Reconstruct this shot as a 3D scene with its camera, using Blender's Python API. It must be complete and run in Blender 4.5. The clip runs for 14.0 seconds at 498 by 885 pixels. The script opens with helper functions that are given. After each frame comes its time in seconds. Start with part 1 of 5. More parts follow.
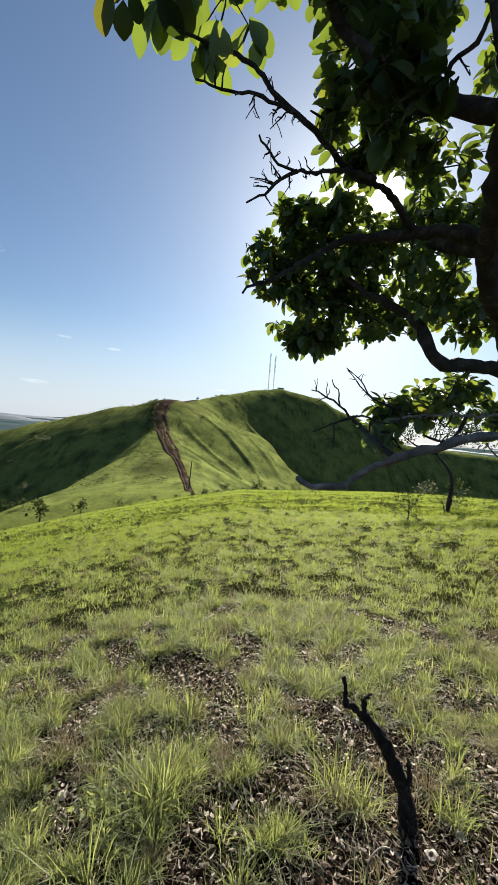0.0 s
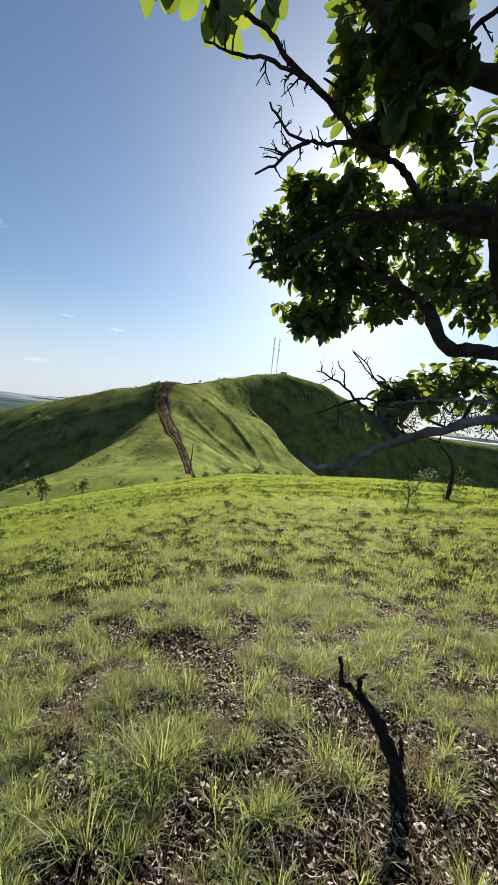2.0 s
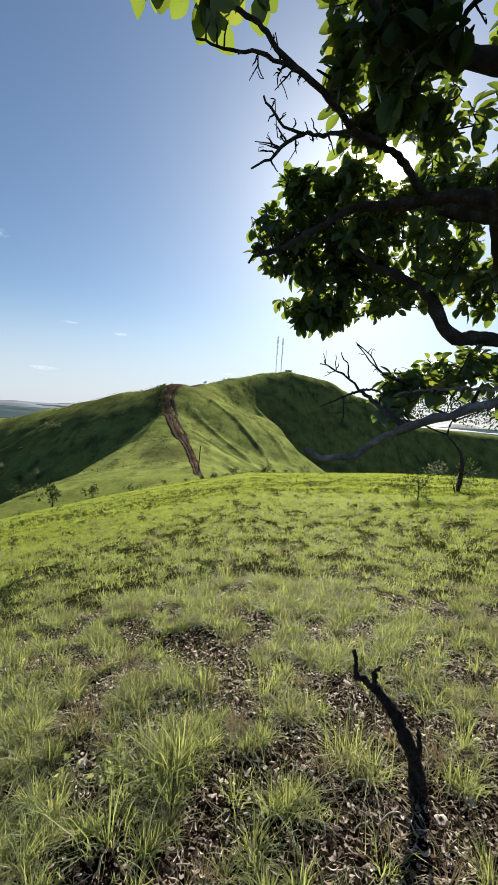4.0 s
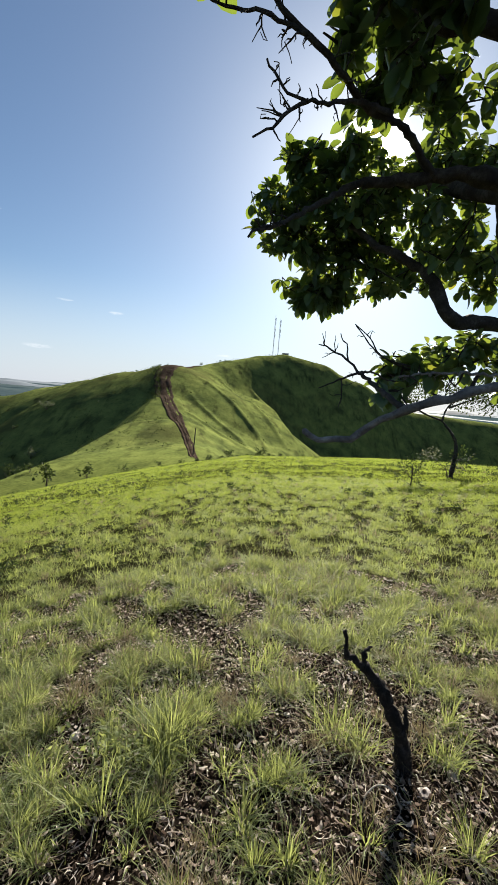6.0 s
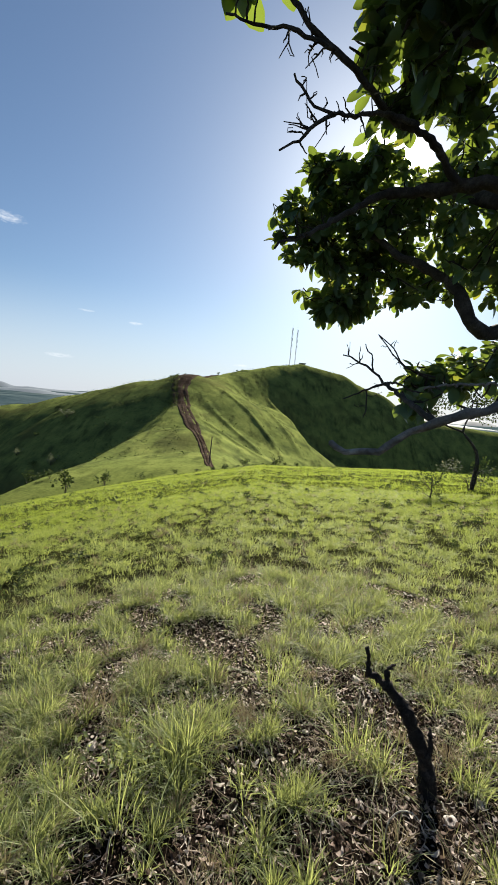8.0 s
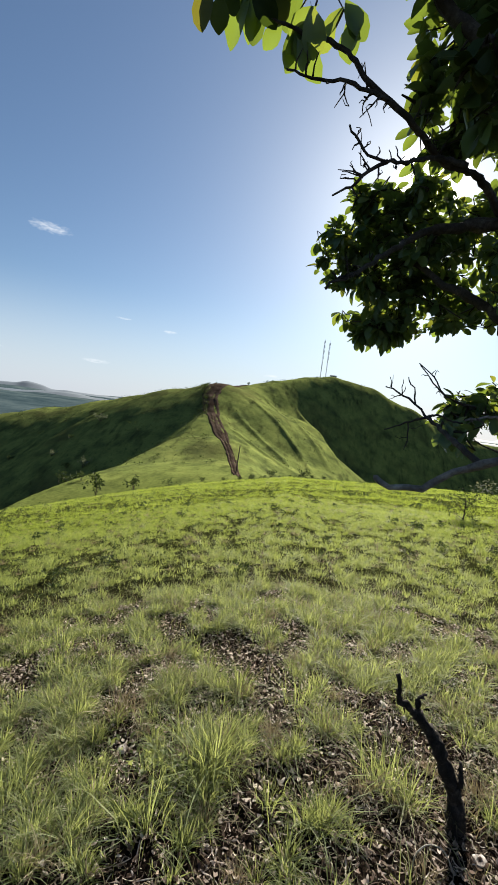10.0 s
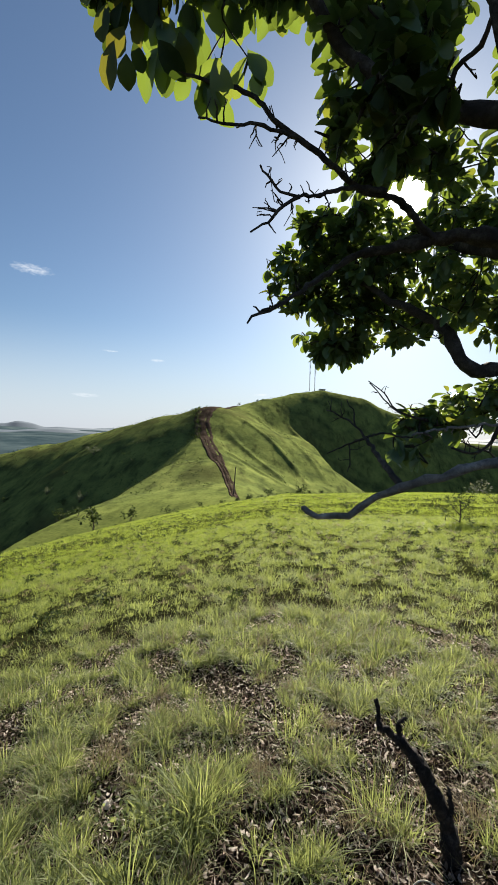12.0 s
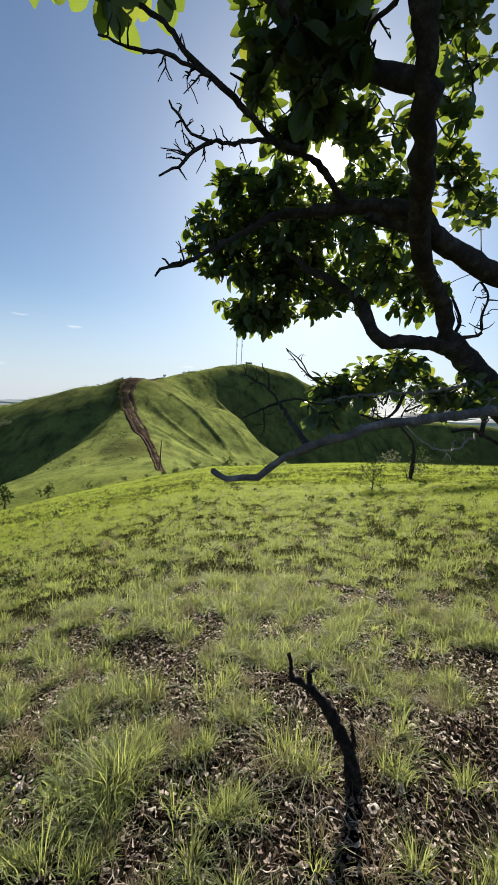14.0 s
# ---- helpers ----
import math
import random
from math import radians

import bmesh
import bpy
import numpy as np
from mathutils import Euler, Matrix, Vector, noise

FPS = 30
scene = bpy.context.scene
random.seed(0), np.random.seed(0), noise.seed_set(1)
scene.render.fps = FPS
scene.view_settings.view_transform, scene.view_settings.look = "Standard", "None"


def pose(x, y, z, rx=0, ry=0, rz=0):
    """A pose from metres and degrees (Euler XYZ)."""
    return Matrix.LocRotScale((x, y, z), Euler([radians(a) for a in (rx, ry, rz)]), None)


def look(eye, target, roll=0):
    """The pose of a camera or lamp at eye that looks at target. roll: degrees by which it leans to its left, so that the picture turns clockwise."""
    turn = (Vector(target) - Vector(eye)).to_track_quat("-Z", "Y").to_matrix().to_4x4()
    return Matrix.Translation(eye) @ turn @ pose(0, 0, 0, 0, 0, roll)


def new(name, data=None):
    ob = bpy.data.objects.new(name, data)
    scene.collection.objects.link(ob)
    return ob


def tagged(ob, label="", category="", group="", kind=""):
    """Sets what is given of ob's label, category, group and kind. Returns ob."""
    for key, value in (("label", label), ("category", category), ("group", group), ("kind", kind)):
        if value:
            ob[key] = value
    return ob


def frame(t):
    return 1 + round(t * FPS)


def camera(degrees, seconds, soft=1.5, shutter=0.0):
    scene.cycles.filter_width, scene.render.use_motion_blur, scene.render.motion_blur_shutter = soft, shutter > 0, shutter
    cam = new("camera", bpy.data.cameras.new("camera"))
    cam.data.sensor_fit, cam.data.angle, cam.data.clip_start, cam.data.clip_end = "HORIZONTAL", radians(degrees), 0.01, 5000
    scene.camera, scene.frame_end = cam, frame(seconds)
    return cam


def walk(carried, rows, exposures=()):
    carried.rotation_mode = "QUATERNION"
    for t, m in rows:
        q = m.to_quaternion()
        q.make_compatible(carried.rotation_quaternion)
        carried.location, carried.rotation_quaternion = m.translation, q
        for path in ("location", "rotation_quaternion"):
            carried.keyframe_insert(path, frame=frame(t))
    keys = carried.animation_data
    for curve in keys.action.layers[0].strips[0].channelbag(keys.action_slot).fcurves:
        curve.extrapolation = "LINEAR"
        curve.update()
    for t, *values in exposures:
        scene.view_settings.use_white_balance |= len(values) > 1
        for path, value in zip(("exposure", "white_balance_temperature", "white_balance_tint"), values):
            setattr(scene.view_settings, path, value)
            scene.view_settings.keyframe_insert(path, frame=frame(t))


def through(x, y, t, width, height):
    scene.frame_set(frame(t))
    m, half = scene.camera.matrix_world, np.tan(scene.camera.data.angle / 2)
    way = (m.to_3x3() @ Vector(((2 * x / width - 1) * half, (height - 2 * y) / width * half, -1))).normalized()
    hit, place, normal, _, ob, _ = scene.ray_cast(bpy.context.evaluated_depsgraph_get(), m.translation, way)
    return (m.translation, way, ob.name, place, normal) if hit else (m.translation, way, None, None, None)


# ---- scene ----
cam = camera(62.9, 14.0, soft=0.8)

PATH = [
    (0, (0.4788, -0.2121, 1.4623), (0.5007, 1.7870, 1.4077), 4.22),
    (0.5, (0.4769, -0.2012, 1.4647), (0.4923, 1.7977, 1.4005), 4.82),
    (1, (0.4735, -0.1909, 1.4596), (0.5033, 1.8055, 1.3444), 6.08),
    (1.5, (0.4716, -0.1964, 1.4566), (0.4962, 1.7991, 1.3250), 5.68),
    (2, (0.4757, -0.2019, 1.4485), (0.4961, 1.7936, 1.3161), 5.48),
    (2.5, (0.4776, -0.2087, 1.4485), (0.4529, 1.7872, 1.3230), 4.06),
    (3, (0.4809, -0.2063, 1.4349), (0.4567, 1.7892, 1.3034), 2.96),
    (5.3, (0.4793, -0.1996, 1.4353), (0.4620, 1.7946, 1.2843), 4.52),
    (5.5, (0.4795, -0.1935, 1.4340), (0.4549, 1.7982, 1.2543), 4.52),
    (6, (0.4783, -0.1890, 1.4274), (0.4934, 1.7989, 1.2081), 4.46),
    (6.5, (0.4775, -0.1887, 1.4256), (0.4855, 1.7999, 1.2129), 4.11),
    (7, (0.4632, -0.1889, 1.4270), (0.4116, 1.7999, 1.2212), 4.81),
    (7.5, (0.4581, -0.1815, 1.4235), (0.3964, 1.8035, 1.1861), 5.18),
    (7.7, (0.4572, -0.1769, 1.4242), (0.3970, 1.8104, 1.2075), 4.94),
    (9.8, (0.4456, -0.2416, 1.4808), (0.2876, 1.7485, 1.3600), 6.18),
    (10, (0.4031, -0.2430, 1.4777), (0.1966, 1.7410, 1.3326), 6.83),
    (10.5, (0.3772, -0.2595, 1.4673), (-0.0437, 1.6926, 1.3568), 4.77),
    (11, (0.4418, -0.2288, 1.4887), (-0.1154, 1.6847, 1.3210), 0.07),
    (11.5, (0.5033, -0.2238, 1.4909), (-0.1235, 1.6701, 1.3478), 0.56),
    (11.6, (0.5221, -0.1906, 1.5031), (-0.0124, 1.7339, 1.3986), 4.39),
    (11.7, (0.5308, -0.2097, 1.5266), (0.0932, 1.7414, 1.4875), 5.77),
    (11.8, (0.5440, -0.2120, 1.5289), (0.2719, 1.7692, 1.4996), 3.77),
    (11.9, (0.5583, -0.2111, 1.5276), (0.3621, 1.7790, 1.4937), 2.46),
    (12, (0.5682, -0.2219, 1.5335), (0.3785, 1.7686, 1.4875), 1.80),
    (12.5, (0.5921, -0.2207, 1.5384), (0.4586, 1.7748, 1.5449), 0.76),
    (13, (0.6048, -0.2272, 1.5185), (0.5707, 1.7724, 1.5313), 0.69),
    (13.5, (0.6119, -0.2400, 1.5241), (0.4666, 1.7546, 1.4995), 1.83),
    (14, (0.6103, -0.1887, 1.5064), (0.7817, 1.7971, 1.3412), 2.21),
]
walk(cam, [(t, look(eye, target, roll)) for t, eye, target, roll in PATH],
     [(0, 1.8), (9.8, 1.78), (10.5, 1.66), (11.5, 1.66), (12, 1.74), (14, 1.73)])

# ---------------- light ----------------
SUN_AZ, SUN_EL = radians(13.6), radians(29.0)
scene.view_settings.exposure = 1.8
world = bpy.data.worlds.new("sky")
scene.world = world
world.use_nodes = True
wn, wl = world.node_tree.nodes, world.node_tree.links
wn.clear()
sky = wn.new("ShaderNodeTexSky")
sky.sky_type, sky.sun_disc = "NISHITA", False
sky.sun_elevation, sky.sun_rotation = SUN_EL, SUN_AZ
sky.altitude, sky.air_density, sky.dust_density, sky.ozone_density = 300, 1.0, 0.75, 2.0
bg = wn.new("ShaderNodeBackground")
bg.inputs["Strength"].default_value = 0.05
wo = wn.new("ShaderNodeOutputWorld")


def wnode(kind, **inputs):
    n = wn.new(kind)
    for k, v in inputs.items():
        s = n.inputs[int(k[1:])] if k[0] == "i" and k[1:].isdigit() else n.inputs[k]
        if isinstance(v, bpy.types.NodeSocket):
            wl.new(v, s)
        else:
            s.default_value = v
    return n


def wmath(op, a, b=0.0):
    n = wn.new("ShaderNodeMath")
    n.operation = op
    for s, v in zip(n.inputs, (a, b)):
        if isinstance(v, bpy.types.NodeSocket):
            wl.new(v, s)
        else:
            s.default_value = v
    return n.outputs[0]


def wmix(fac, a, b):
    n = wn.new("ShaderNodeMix")
    n.data_type = "RGBA"
    for k, v in ((0, fac), (6, a), (7, b)):
        if isinstance(v, bpy.types.NodeSocket):
            wl.new(v, n.inputs[k])
        else:
            n.inputs[k].default_value = v
    return n.outputs[2]


# moist pale air low over the horizon, and a few thin wisps of cloud
way = wn.new("ShaderNodeTexCoord").outputs["Generated"]
height = wnode("ShaderNodeSeparateXYZ", i0=way).outputs[2]
low = wnode("ShaderNodeMapRange", Value=height, i1=0.0, i2=0.26, i3=0.8, i4=0.0)
low.interpolation_type = "SMOOTHSTEP"
clear = wn.new("ShaderNodeMix")
clear.data_type, clear.blend_type = "RGBA", "MULTIPLY"
clear.inputs[0].default_value = 1.0
wl.new(sky.outputs[0], clear.inputs[6])
clear.inputs[7].default_value = (0.515, 0.574, 0.61, 1)
air = wmix(low.outputs[0], clear.outputs[2], (3.95, 4.4, 5.1, 1))
cloud = None
for az_, el_, wide, tall, seed in ((-33.9, 18.6, 3.6, 1.0, 0.0), (-27.4, 4.3, 2.6, 0.45, 3.0), (-18.4, 9.4, 1.6, 0.35, 5.0), (-41, 4.4, 5.0, 0.9, 7.0), (-4, 5.4, 2.0, 0.3, 9.0), (-24.5, 10.2, 1.6, 0.25, 11.0)):
    a_, e_ = radians(az_), radians(el_)
    fwd = Vector((math.sin(a_) * math.cos(e_), math.cos(a_) * math.cos(e_), math.sin(e_)))
    right = Vector((math.cos(a_), -math.sin(a_), 0))
    rise = right.cross(fwd)
    dots = []
    for axis in (fwd, right, rise):
        d = wn.new("ShaderNodeVectorMath")
        d.operation = "DOT_PRODUCT"
        wl.new(way, d.inputs[0])
        d.inputs[1].default_value = axis
        dots.append(d.outputs["Value"])
    u = wmath("DIVIDE", dots[1], math.radians(wide))
    v = wmath("DIVIDE", dots[2], math.radians(tall))
    ell = wmath("SUBTRACT", 1.0, wmath("ADD", wmath("MULTIPLY", u, u), wmath("MULTIPLY", v, v)))
    ell = wmath("MULTIPLY", wmath("MAXIMUM", ell, 0.0), wmath("GREATER_THAN", dots[0], 0.5))
    uv = wnode("ShaderNodeCombineXYZ", i0=wmath("MULTIPLY", u, wide * 0.55), i1=wmath("MULTIPLY", v, tall * 1.6), i2=seed).outputs[0]
    nz = wnode("ShaderNodeTexNoise", Vector=uv, Scale=2.2, Detail=8.0, Roughness=0.65).outputs["Fac"]
    one = wnode("ShaderNodeMapRange", Value=wmath("MULTIPLY", ell, nz), i1=0.30, i2=0.66, i3=0.0, i4=0.65).outputs[0]
    cloud = one if cloud is None else wmath("MAXIMUM", cloud, one)
full = wmix(cloud, air, (6.1, 6.35, 6.65, 1))
# the sun's glare, painted into the sky as a white glow round it
to_sun = wn.new("ShaderNodeVectorMath")
to_sun.operation = "DOT_PRODUCT"
wl.new(way, to_sun.inputs[0])
to_sun.inputs[1].default_value = (math.sin(SUN_AZ) * math.cos(SUN_EL), math.cos(SUN_AZ) * math.cos(SUN_EL), math.sin(SUN_EL))
sun_glare = wnode("ShaderNodeMapRange", Value=to_sun.outputs["Value"], i1=math.cos(radians(4.5)), i2=math.cos(radians(1.2)), i3=0.0, i4=1.0)
sun_glare.interpolation_type = "SMOOTHSTEP"
full = wmix(sun_glare.outputs[0], full, (30, 29, 27, 1))
wl.new(full, bg.inputs[0])
wl.new(bg.outputs[0], wo.inputs[0])

sun_data = bpy.data.lights.new("sun", "SUN")
sun_data.energy, sun_data.angle, sun_data.color = 5.0, radians(0.53), (1.0, 0.93, 0.80)
sun = new("sun", sun_data)
sun.matrix_world = look((0, 0, 60), (-math.sin(SUN_AZ) * math.cos(SUN_EL) * 50, -math.cos(SUN_AZ) * math.cos(SUN_EL) * 50, 60 - 50 * math.sin(SUN_EL)))


# ---------------- materials ----------------
class Nodes:
    """A small writer of node materials."""

    def __init__(self, name):
        self.mat = bpy.data.materials.new(name)
        self.mat.use_nodes = True
        self.t = self.mat.node_tree
        self.t.nodes.clear()
        self.out = self.t.nodes.new("ShaderNodeOutputMaterial")

    def add(self, kind, **sockets):
        n = self.t.nodes.new(kind)
        for k, v in sockets.items():
            self.set(n, k.replace("_", " "), v)
        return n

    def set(self, n, key, v):
        s = n.inputs[int(key) if key.isdigit() else key]
        if isinstance(v, bpy.types.NodeSocket):
            self.t.links.new(v, s)
        elif isinstance(v, tuple) and len(v) == 3 and s.type == "RGBA":
            s.default_value = (*v, 1)
        else:
            s.default_value = v

    def noise(self, scale, detail=4.0, rough=0.55, coords=None, stretch=None):
        n = self.add("ShaderNodeTexNoise", Scale=scale, Detail=detail, Roughness=rough)
        if coords is None:
            coords = self.add("ShaderNodeNewGeometry").outputs["Position"]
        if stretch:
            m = self.add("ShaderNodeVectorMath")
            m.operation = "MULTIPLY"
            self.t.links.new(coords, m.inputs[0])
            m.inputs[1].default_value = stretch
            coords = m.outputs[0]
        self.t.links.new(coords, n.inputs["Vector"])
        return n.outputs["Fac"]

    def ramp(self, fac, *stops):
        n = self.add("ShaderNodeValToRGB")
        self.t.links.new(fac, n.inputs[0])
        els = n.color_ramp.elements
        while len(els) < len(stops):
            els.new(0.5)
        for e, (p, c) in zip(els, stops):
            e.position, e.color = p, (*c, 1) if isinstance(c, tuple) else (c, c, c, 1)
        return n.outputs[0]

    def mix(self, fac, a, b):
        n = self.t.nodes.new("ShaderNodeMix")
        n.data_type = "RGBA"
        for key, v in ((0, fac), (6, a), (7, b)):
            self.set(n, str(key), v)
        return n.outputs[2]

    def span(self, v, lo, hi):
        n = self.add("ShaderNodeMapRange", Value=v)
        n.inputs[1].default_value, n.inputs[2].default_value = lo, hi
        return n.outputs[0]

    def bump(self, height, strength, distance=0.02):
        return self.add("ShaderNodeBump", Height=height, Strength=strength, Distance=distance).outputs[0]

    def random(self, island=False):
        return self.add("ShaderNodeNewGeometry").outputs["Random Per Island"] if island else self.add("ShaderNodeObjectInfo").outputs["Random"]

    def surface(self, color, rough=0.8, normal=None, through=None, share=0.5, metal=0.0, spec=0.3):
        b = self.add("ShaderNodeBsdfPrincipled", Base_Color=color, Roughness=rough, Metallic=metal)
        b.inputs["Specular IOR Level"].default_value = spec
        if normal:
            self.t.links.new(normal, b.inputs["Normal"])
        last = b.outputs[0]
        if through is not None:
            tr = self.add("ShaderNodeBsdfTranslucent", Color=through)
            mx = self.add("ShaderNodeMixShader", Fac=share)
            self.t.links.new(last, mx.inputs[1])
            self.t.links.new(tr.outputs[0], mx.inputs[2])
            last = mx.outputs[0]
        self.t.links.new(last, self.out.inputs[0])
        return self.mat


def mat_ground():
    n = Nodes("ground_soil_grass_haze_blue_plain")
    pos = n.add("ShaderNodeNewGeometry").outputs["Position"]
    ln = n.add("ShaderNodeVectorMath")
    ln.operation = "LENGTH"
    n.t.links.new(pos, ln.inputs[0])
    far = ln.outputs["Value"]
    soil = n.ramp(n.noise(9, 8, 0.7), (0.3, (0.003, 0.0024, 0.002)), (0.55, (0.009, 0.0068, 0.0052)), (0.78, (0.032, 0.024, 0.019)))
    turf = n.ramp(n.noise(1.6, 8, 0.65), (0.3, (0.0313, 0.0399, 0.00912)), (0.52, (0.0855, 0.105, 0.0217)), (0.75, (0.142, 0.162, 0.037)))
    patch = n.noise(0.03, 6, 0.6)
    hill = n.ramp(n.noise(0.09, 9, 0.62), (0.3, (0.048, 0.062, 0.026)), (0.5, (0.13, 0.157, 0.046)), (0.72, (0.195, 0.22, 0.064)))
    fleck = n.noise(1.1, 7, 0.75)
    hill = n.mix(n.span(fleck, 0.52, 0.72), hill, (0.0256, 0.0331, 0.0125))
    hill = n.mix(n.span(fleck, 0.46, 0.30), hill, (0.114, 0.123, 0.0427))
    streak = n.noise(0.22, 7, 0.65, stretch=(1.0, 0.35, 0.35))
    hill = n.mix(n.span(streak, 0.5, 0.72), hill, (0.0342, 0.041, 0.0171))
    hill = n.mix(n.span(patch, 0.52, 0.7), hill, (0.0741, 0.077, 0.0285))
    # far plain: distance haze painted in as a blue-grey base colour
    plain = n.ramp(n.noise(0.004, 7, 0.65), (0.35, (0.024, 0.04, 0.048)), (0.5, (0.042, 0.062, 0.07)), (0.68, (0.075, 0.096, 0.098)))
    # ground below the tufts, coloured extra dark to stand in for shadow between them
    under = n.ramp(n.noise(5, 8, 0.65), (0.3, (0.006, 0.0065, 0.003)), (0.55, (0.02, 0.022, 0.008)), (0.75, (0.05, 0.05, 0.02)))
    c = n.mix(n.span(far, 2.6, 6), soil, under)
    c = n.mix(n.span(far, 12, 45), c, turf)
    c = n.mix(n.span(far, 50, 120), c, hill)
    # the haze tint fades in with distance from the origin
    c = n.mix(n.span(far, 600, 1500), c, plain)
    fine = n.noise(45, 6, 0.7)
    coarse = n.noise(0.35, 8, 0.7)
    bm = n.bump(fine, 0.6, 0.02)
    b2 = n.add("ShaderNodeBump", Height=coarse, Strength=0.6, Distance=0.5)
    n.t.links.new(bm, b2.inputs["Normal"])
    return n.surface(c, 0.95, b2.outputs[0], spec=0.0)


def mat_blades(name, a, b, c, thr, share=0.5, fresh=None):
    n = Nodes(name)
    ln = n.add("ShaderNodeVectorMath")
    ln.operation = "LENGTH"
    n.t.links.new(n.add("ShaderNodeNewGeometry").outputs["Position"], ln.inputs[0])
    out = n.span(ln.outputs["Value"], 3, 13)
    r = n.random(island=True)
    tuft = n.noise(6.5, 3, 0.6)
    both = n.mix(0.45, tuft, r)
    col = n.ramp(both, (0.32, a), (0.5, b), (0.72, c))
    col = n.mix(n.span(n.noise(0.6, 3), 0.4, 0.7), col, b)
    tc = n.ramp(both, (0.32, tuple(v * 0.6 for v in thr)), (0.68, thr))
    if fresh:
        # the shorter, fresher sward further down the slope
        col = n.mix(out, col, n.ramp(both, (0.32, tuple(v * 0.24 for v in fresh)), (0.5, tuple(v * 0.42 for v in fresh)), (0.72, tuple(v * 0.62 for v in fresh))))
        tc = n.mix(out, tc, n.ramp(both, (0.32, tuple(v * 0.6 for v in fresh)), (0.68, fresh)))
    return n.surface(col, 0.62, through=tc, share=share, spec=0.2)


def mat_leaf():
    n = Nodes("leaf_green")
    r = n.random()
    geo = n.noise(30, 3)
    col = n.ramp(r, (0.0, (0.018, 0.036, 0.011)), (0.6, (0.03, 0.054, 0.015)), (1.0, (0.05, 0.075, 0.02)))
    col = n.mix(n.span(geo, 0.45, 0.75), col, (0.035, 0.06, 0.018))
    thr = n.ramp(r, (0.0, (0.03, 0.05, 0.005)), (0.7, (0.075, 0.095, 0.009)), (0.95, (0.14, 0.125, 0.014)))
    return n.surface(col, 0.55, n.bump(geo, 0.25, 0.004), through=thr, share=0.42, spec=0.25)


def mat_foliage(name, a, b, thr, gloss=0.75, spec=0.1):
    n = Nodes(name)
    r = n.random(island=True)
    col = n.ramp(r, (0.0, a), (1.0, b))
    t = n.ramp(r, (0.0, tuple(v * 0.7 for v in thr)), (0.8, thr), (1.0, (thr[0] * 1.5, thr[1] * 1.1, thr[2])))
    return n.surface(col, gloss, through=t, share=0.42, spec=spec)


def mat_bark(name, a, b, c, scale=14.0):
    n = Nodes(name)
    co = n.add("ShaderNodeNewGeometry").outputs["Position"]
    f1 = n.noise(scale, 8, 0.7, co)
    f2 = n.noise(scale * 5, 6, 0.7, co)
    col = n.ramp(f1, (0.3, a), (0.52, b), (0.72, c))
    col = n.mix(n.span(f2, 0.5, 0.75), col, a)
    return n.surface(col, 0.9, n.bump(f2, 0.8, 0.012), spec=0.15)


def mat_plain(name, a, b, scale=6.0, rough=0.8, metal=0.0):
    n = Nodes(name)
    f1 = n.noise(scale, 6)
    return n.surface(n.ramp(f1, (0.35, a), (0.65, b)), rough, n.bump(f1, 0.2, 0.01), metal=metal)


def mat_litter():
    n = Nodes("dead_leaf_litter")
    r = n.random(island=True)
    col = n.ramp(r, (0.0, (0.03, 0.02, 0.015)), (0.35, (0.11, 0.078, 0.06)), (0.65, (0.34, 0.265, 0.22)), (1.0, (0.78, 0.7, 0.63)))
    return n.surface(col, 0.75, n.bump(n.noise(60, 4), 0.4, 0.004), through=col, share=0.3, spec=0.2)


def mat_track():
    n = Nodes("bare_earth_track")
    f1, f2 = n.noise(0.25, 7, 0.65), n.noise(2.5, 6, 0.7)
    col = n.ramp(f1, (0.32, (0.022, 0.0155, 0.0115)), (0.5, (0.046, 0.0335, 0.026)), (0.7, (0.08, 0.06, 0.047)))
    col = n.mix(n.span(f2, 0.5, 0.8), col, (0.059, 0.044, 0.035))
    return n.surface(col, 0.95, n.bump(f2, 0.9, 0.4), spec=0.0)


M_GROUND = mat_ground()
M_GRASS = mat_blades("grass_green", (0.024, 0.042, 0.011), (0.084, 0.113, 0.04), (0.25, 0.275, 0.15), (0.345, 0.385, 0.115), 0.46, (0.335, 0.42, 0.055))
M_STRAW = mat_blades("grass_dry", (0.10, 0.074, 0.044), (0.2, 0.165, 0.10), (0.42, 0.37, 0.26), (0.22, 0.175, 0.095), 0.35)
M_LEAF = mat_leaf()
M_FOLIAGE = mat_foliage("foliage_green", (0.046, 0.1, 0.05), (0.1, 0.165, 0.08), (0.165, 0.225, 0.026), 0.38, 0.5)
M_SHRUB = mat_foliage("shrub_leaves", (0.02, 0.035, 0.011), (0.045, 0.065, 0.02), (0.04, 0.06, 0.014))
M_PALE = mat_foliage("pale_shrub_leaves", (0.10, 0.115, 0.08), (0.19, 0.2, 0.155), (0.11, 0.125, 0.06))
M_BARK = mat_bark("bark_dark", (0.02, 0.017, 0.014), (0.05, 0.042, 0.036), (0.12, 0.108, 0.095))
M_DEAD = mat_bark("dead_wood_grey", (0.09, 0.082, 0.076), (0.23, 0.21, 0.195), (0.42, 0.40, 0.37), 22)
M_PALEWOOD = mat_bark("bleached_wood", (0.25, 0.22, 0.18), (0.42, 0.38, 0.32), (0.55, 0.5, 0.44))
M_CHAR = mat_bark("charred_wood", (0.008, 0.007, 0.006), (0.026, 0.022, 0.02), (0.09, 0.076, 0.066), 26)
M_LITTER = mat_litter()
M_STONE = mat_plain("stone_pale", (0.22, 0.19, 0.17), (0.5, 0.46, 0.42), 25)
M_TRACK = mat_track()
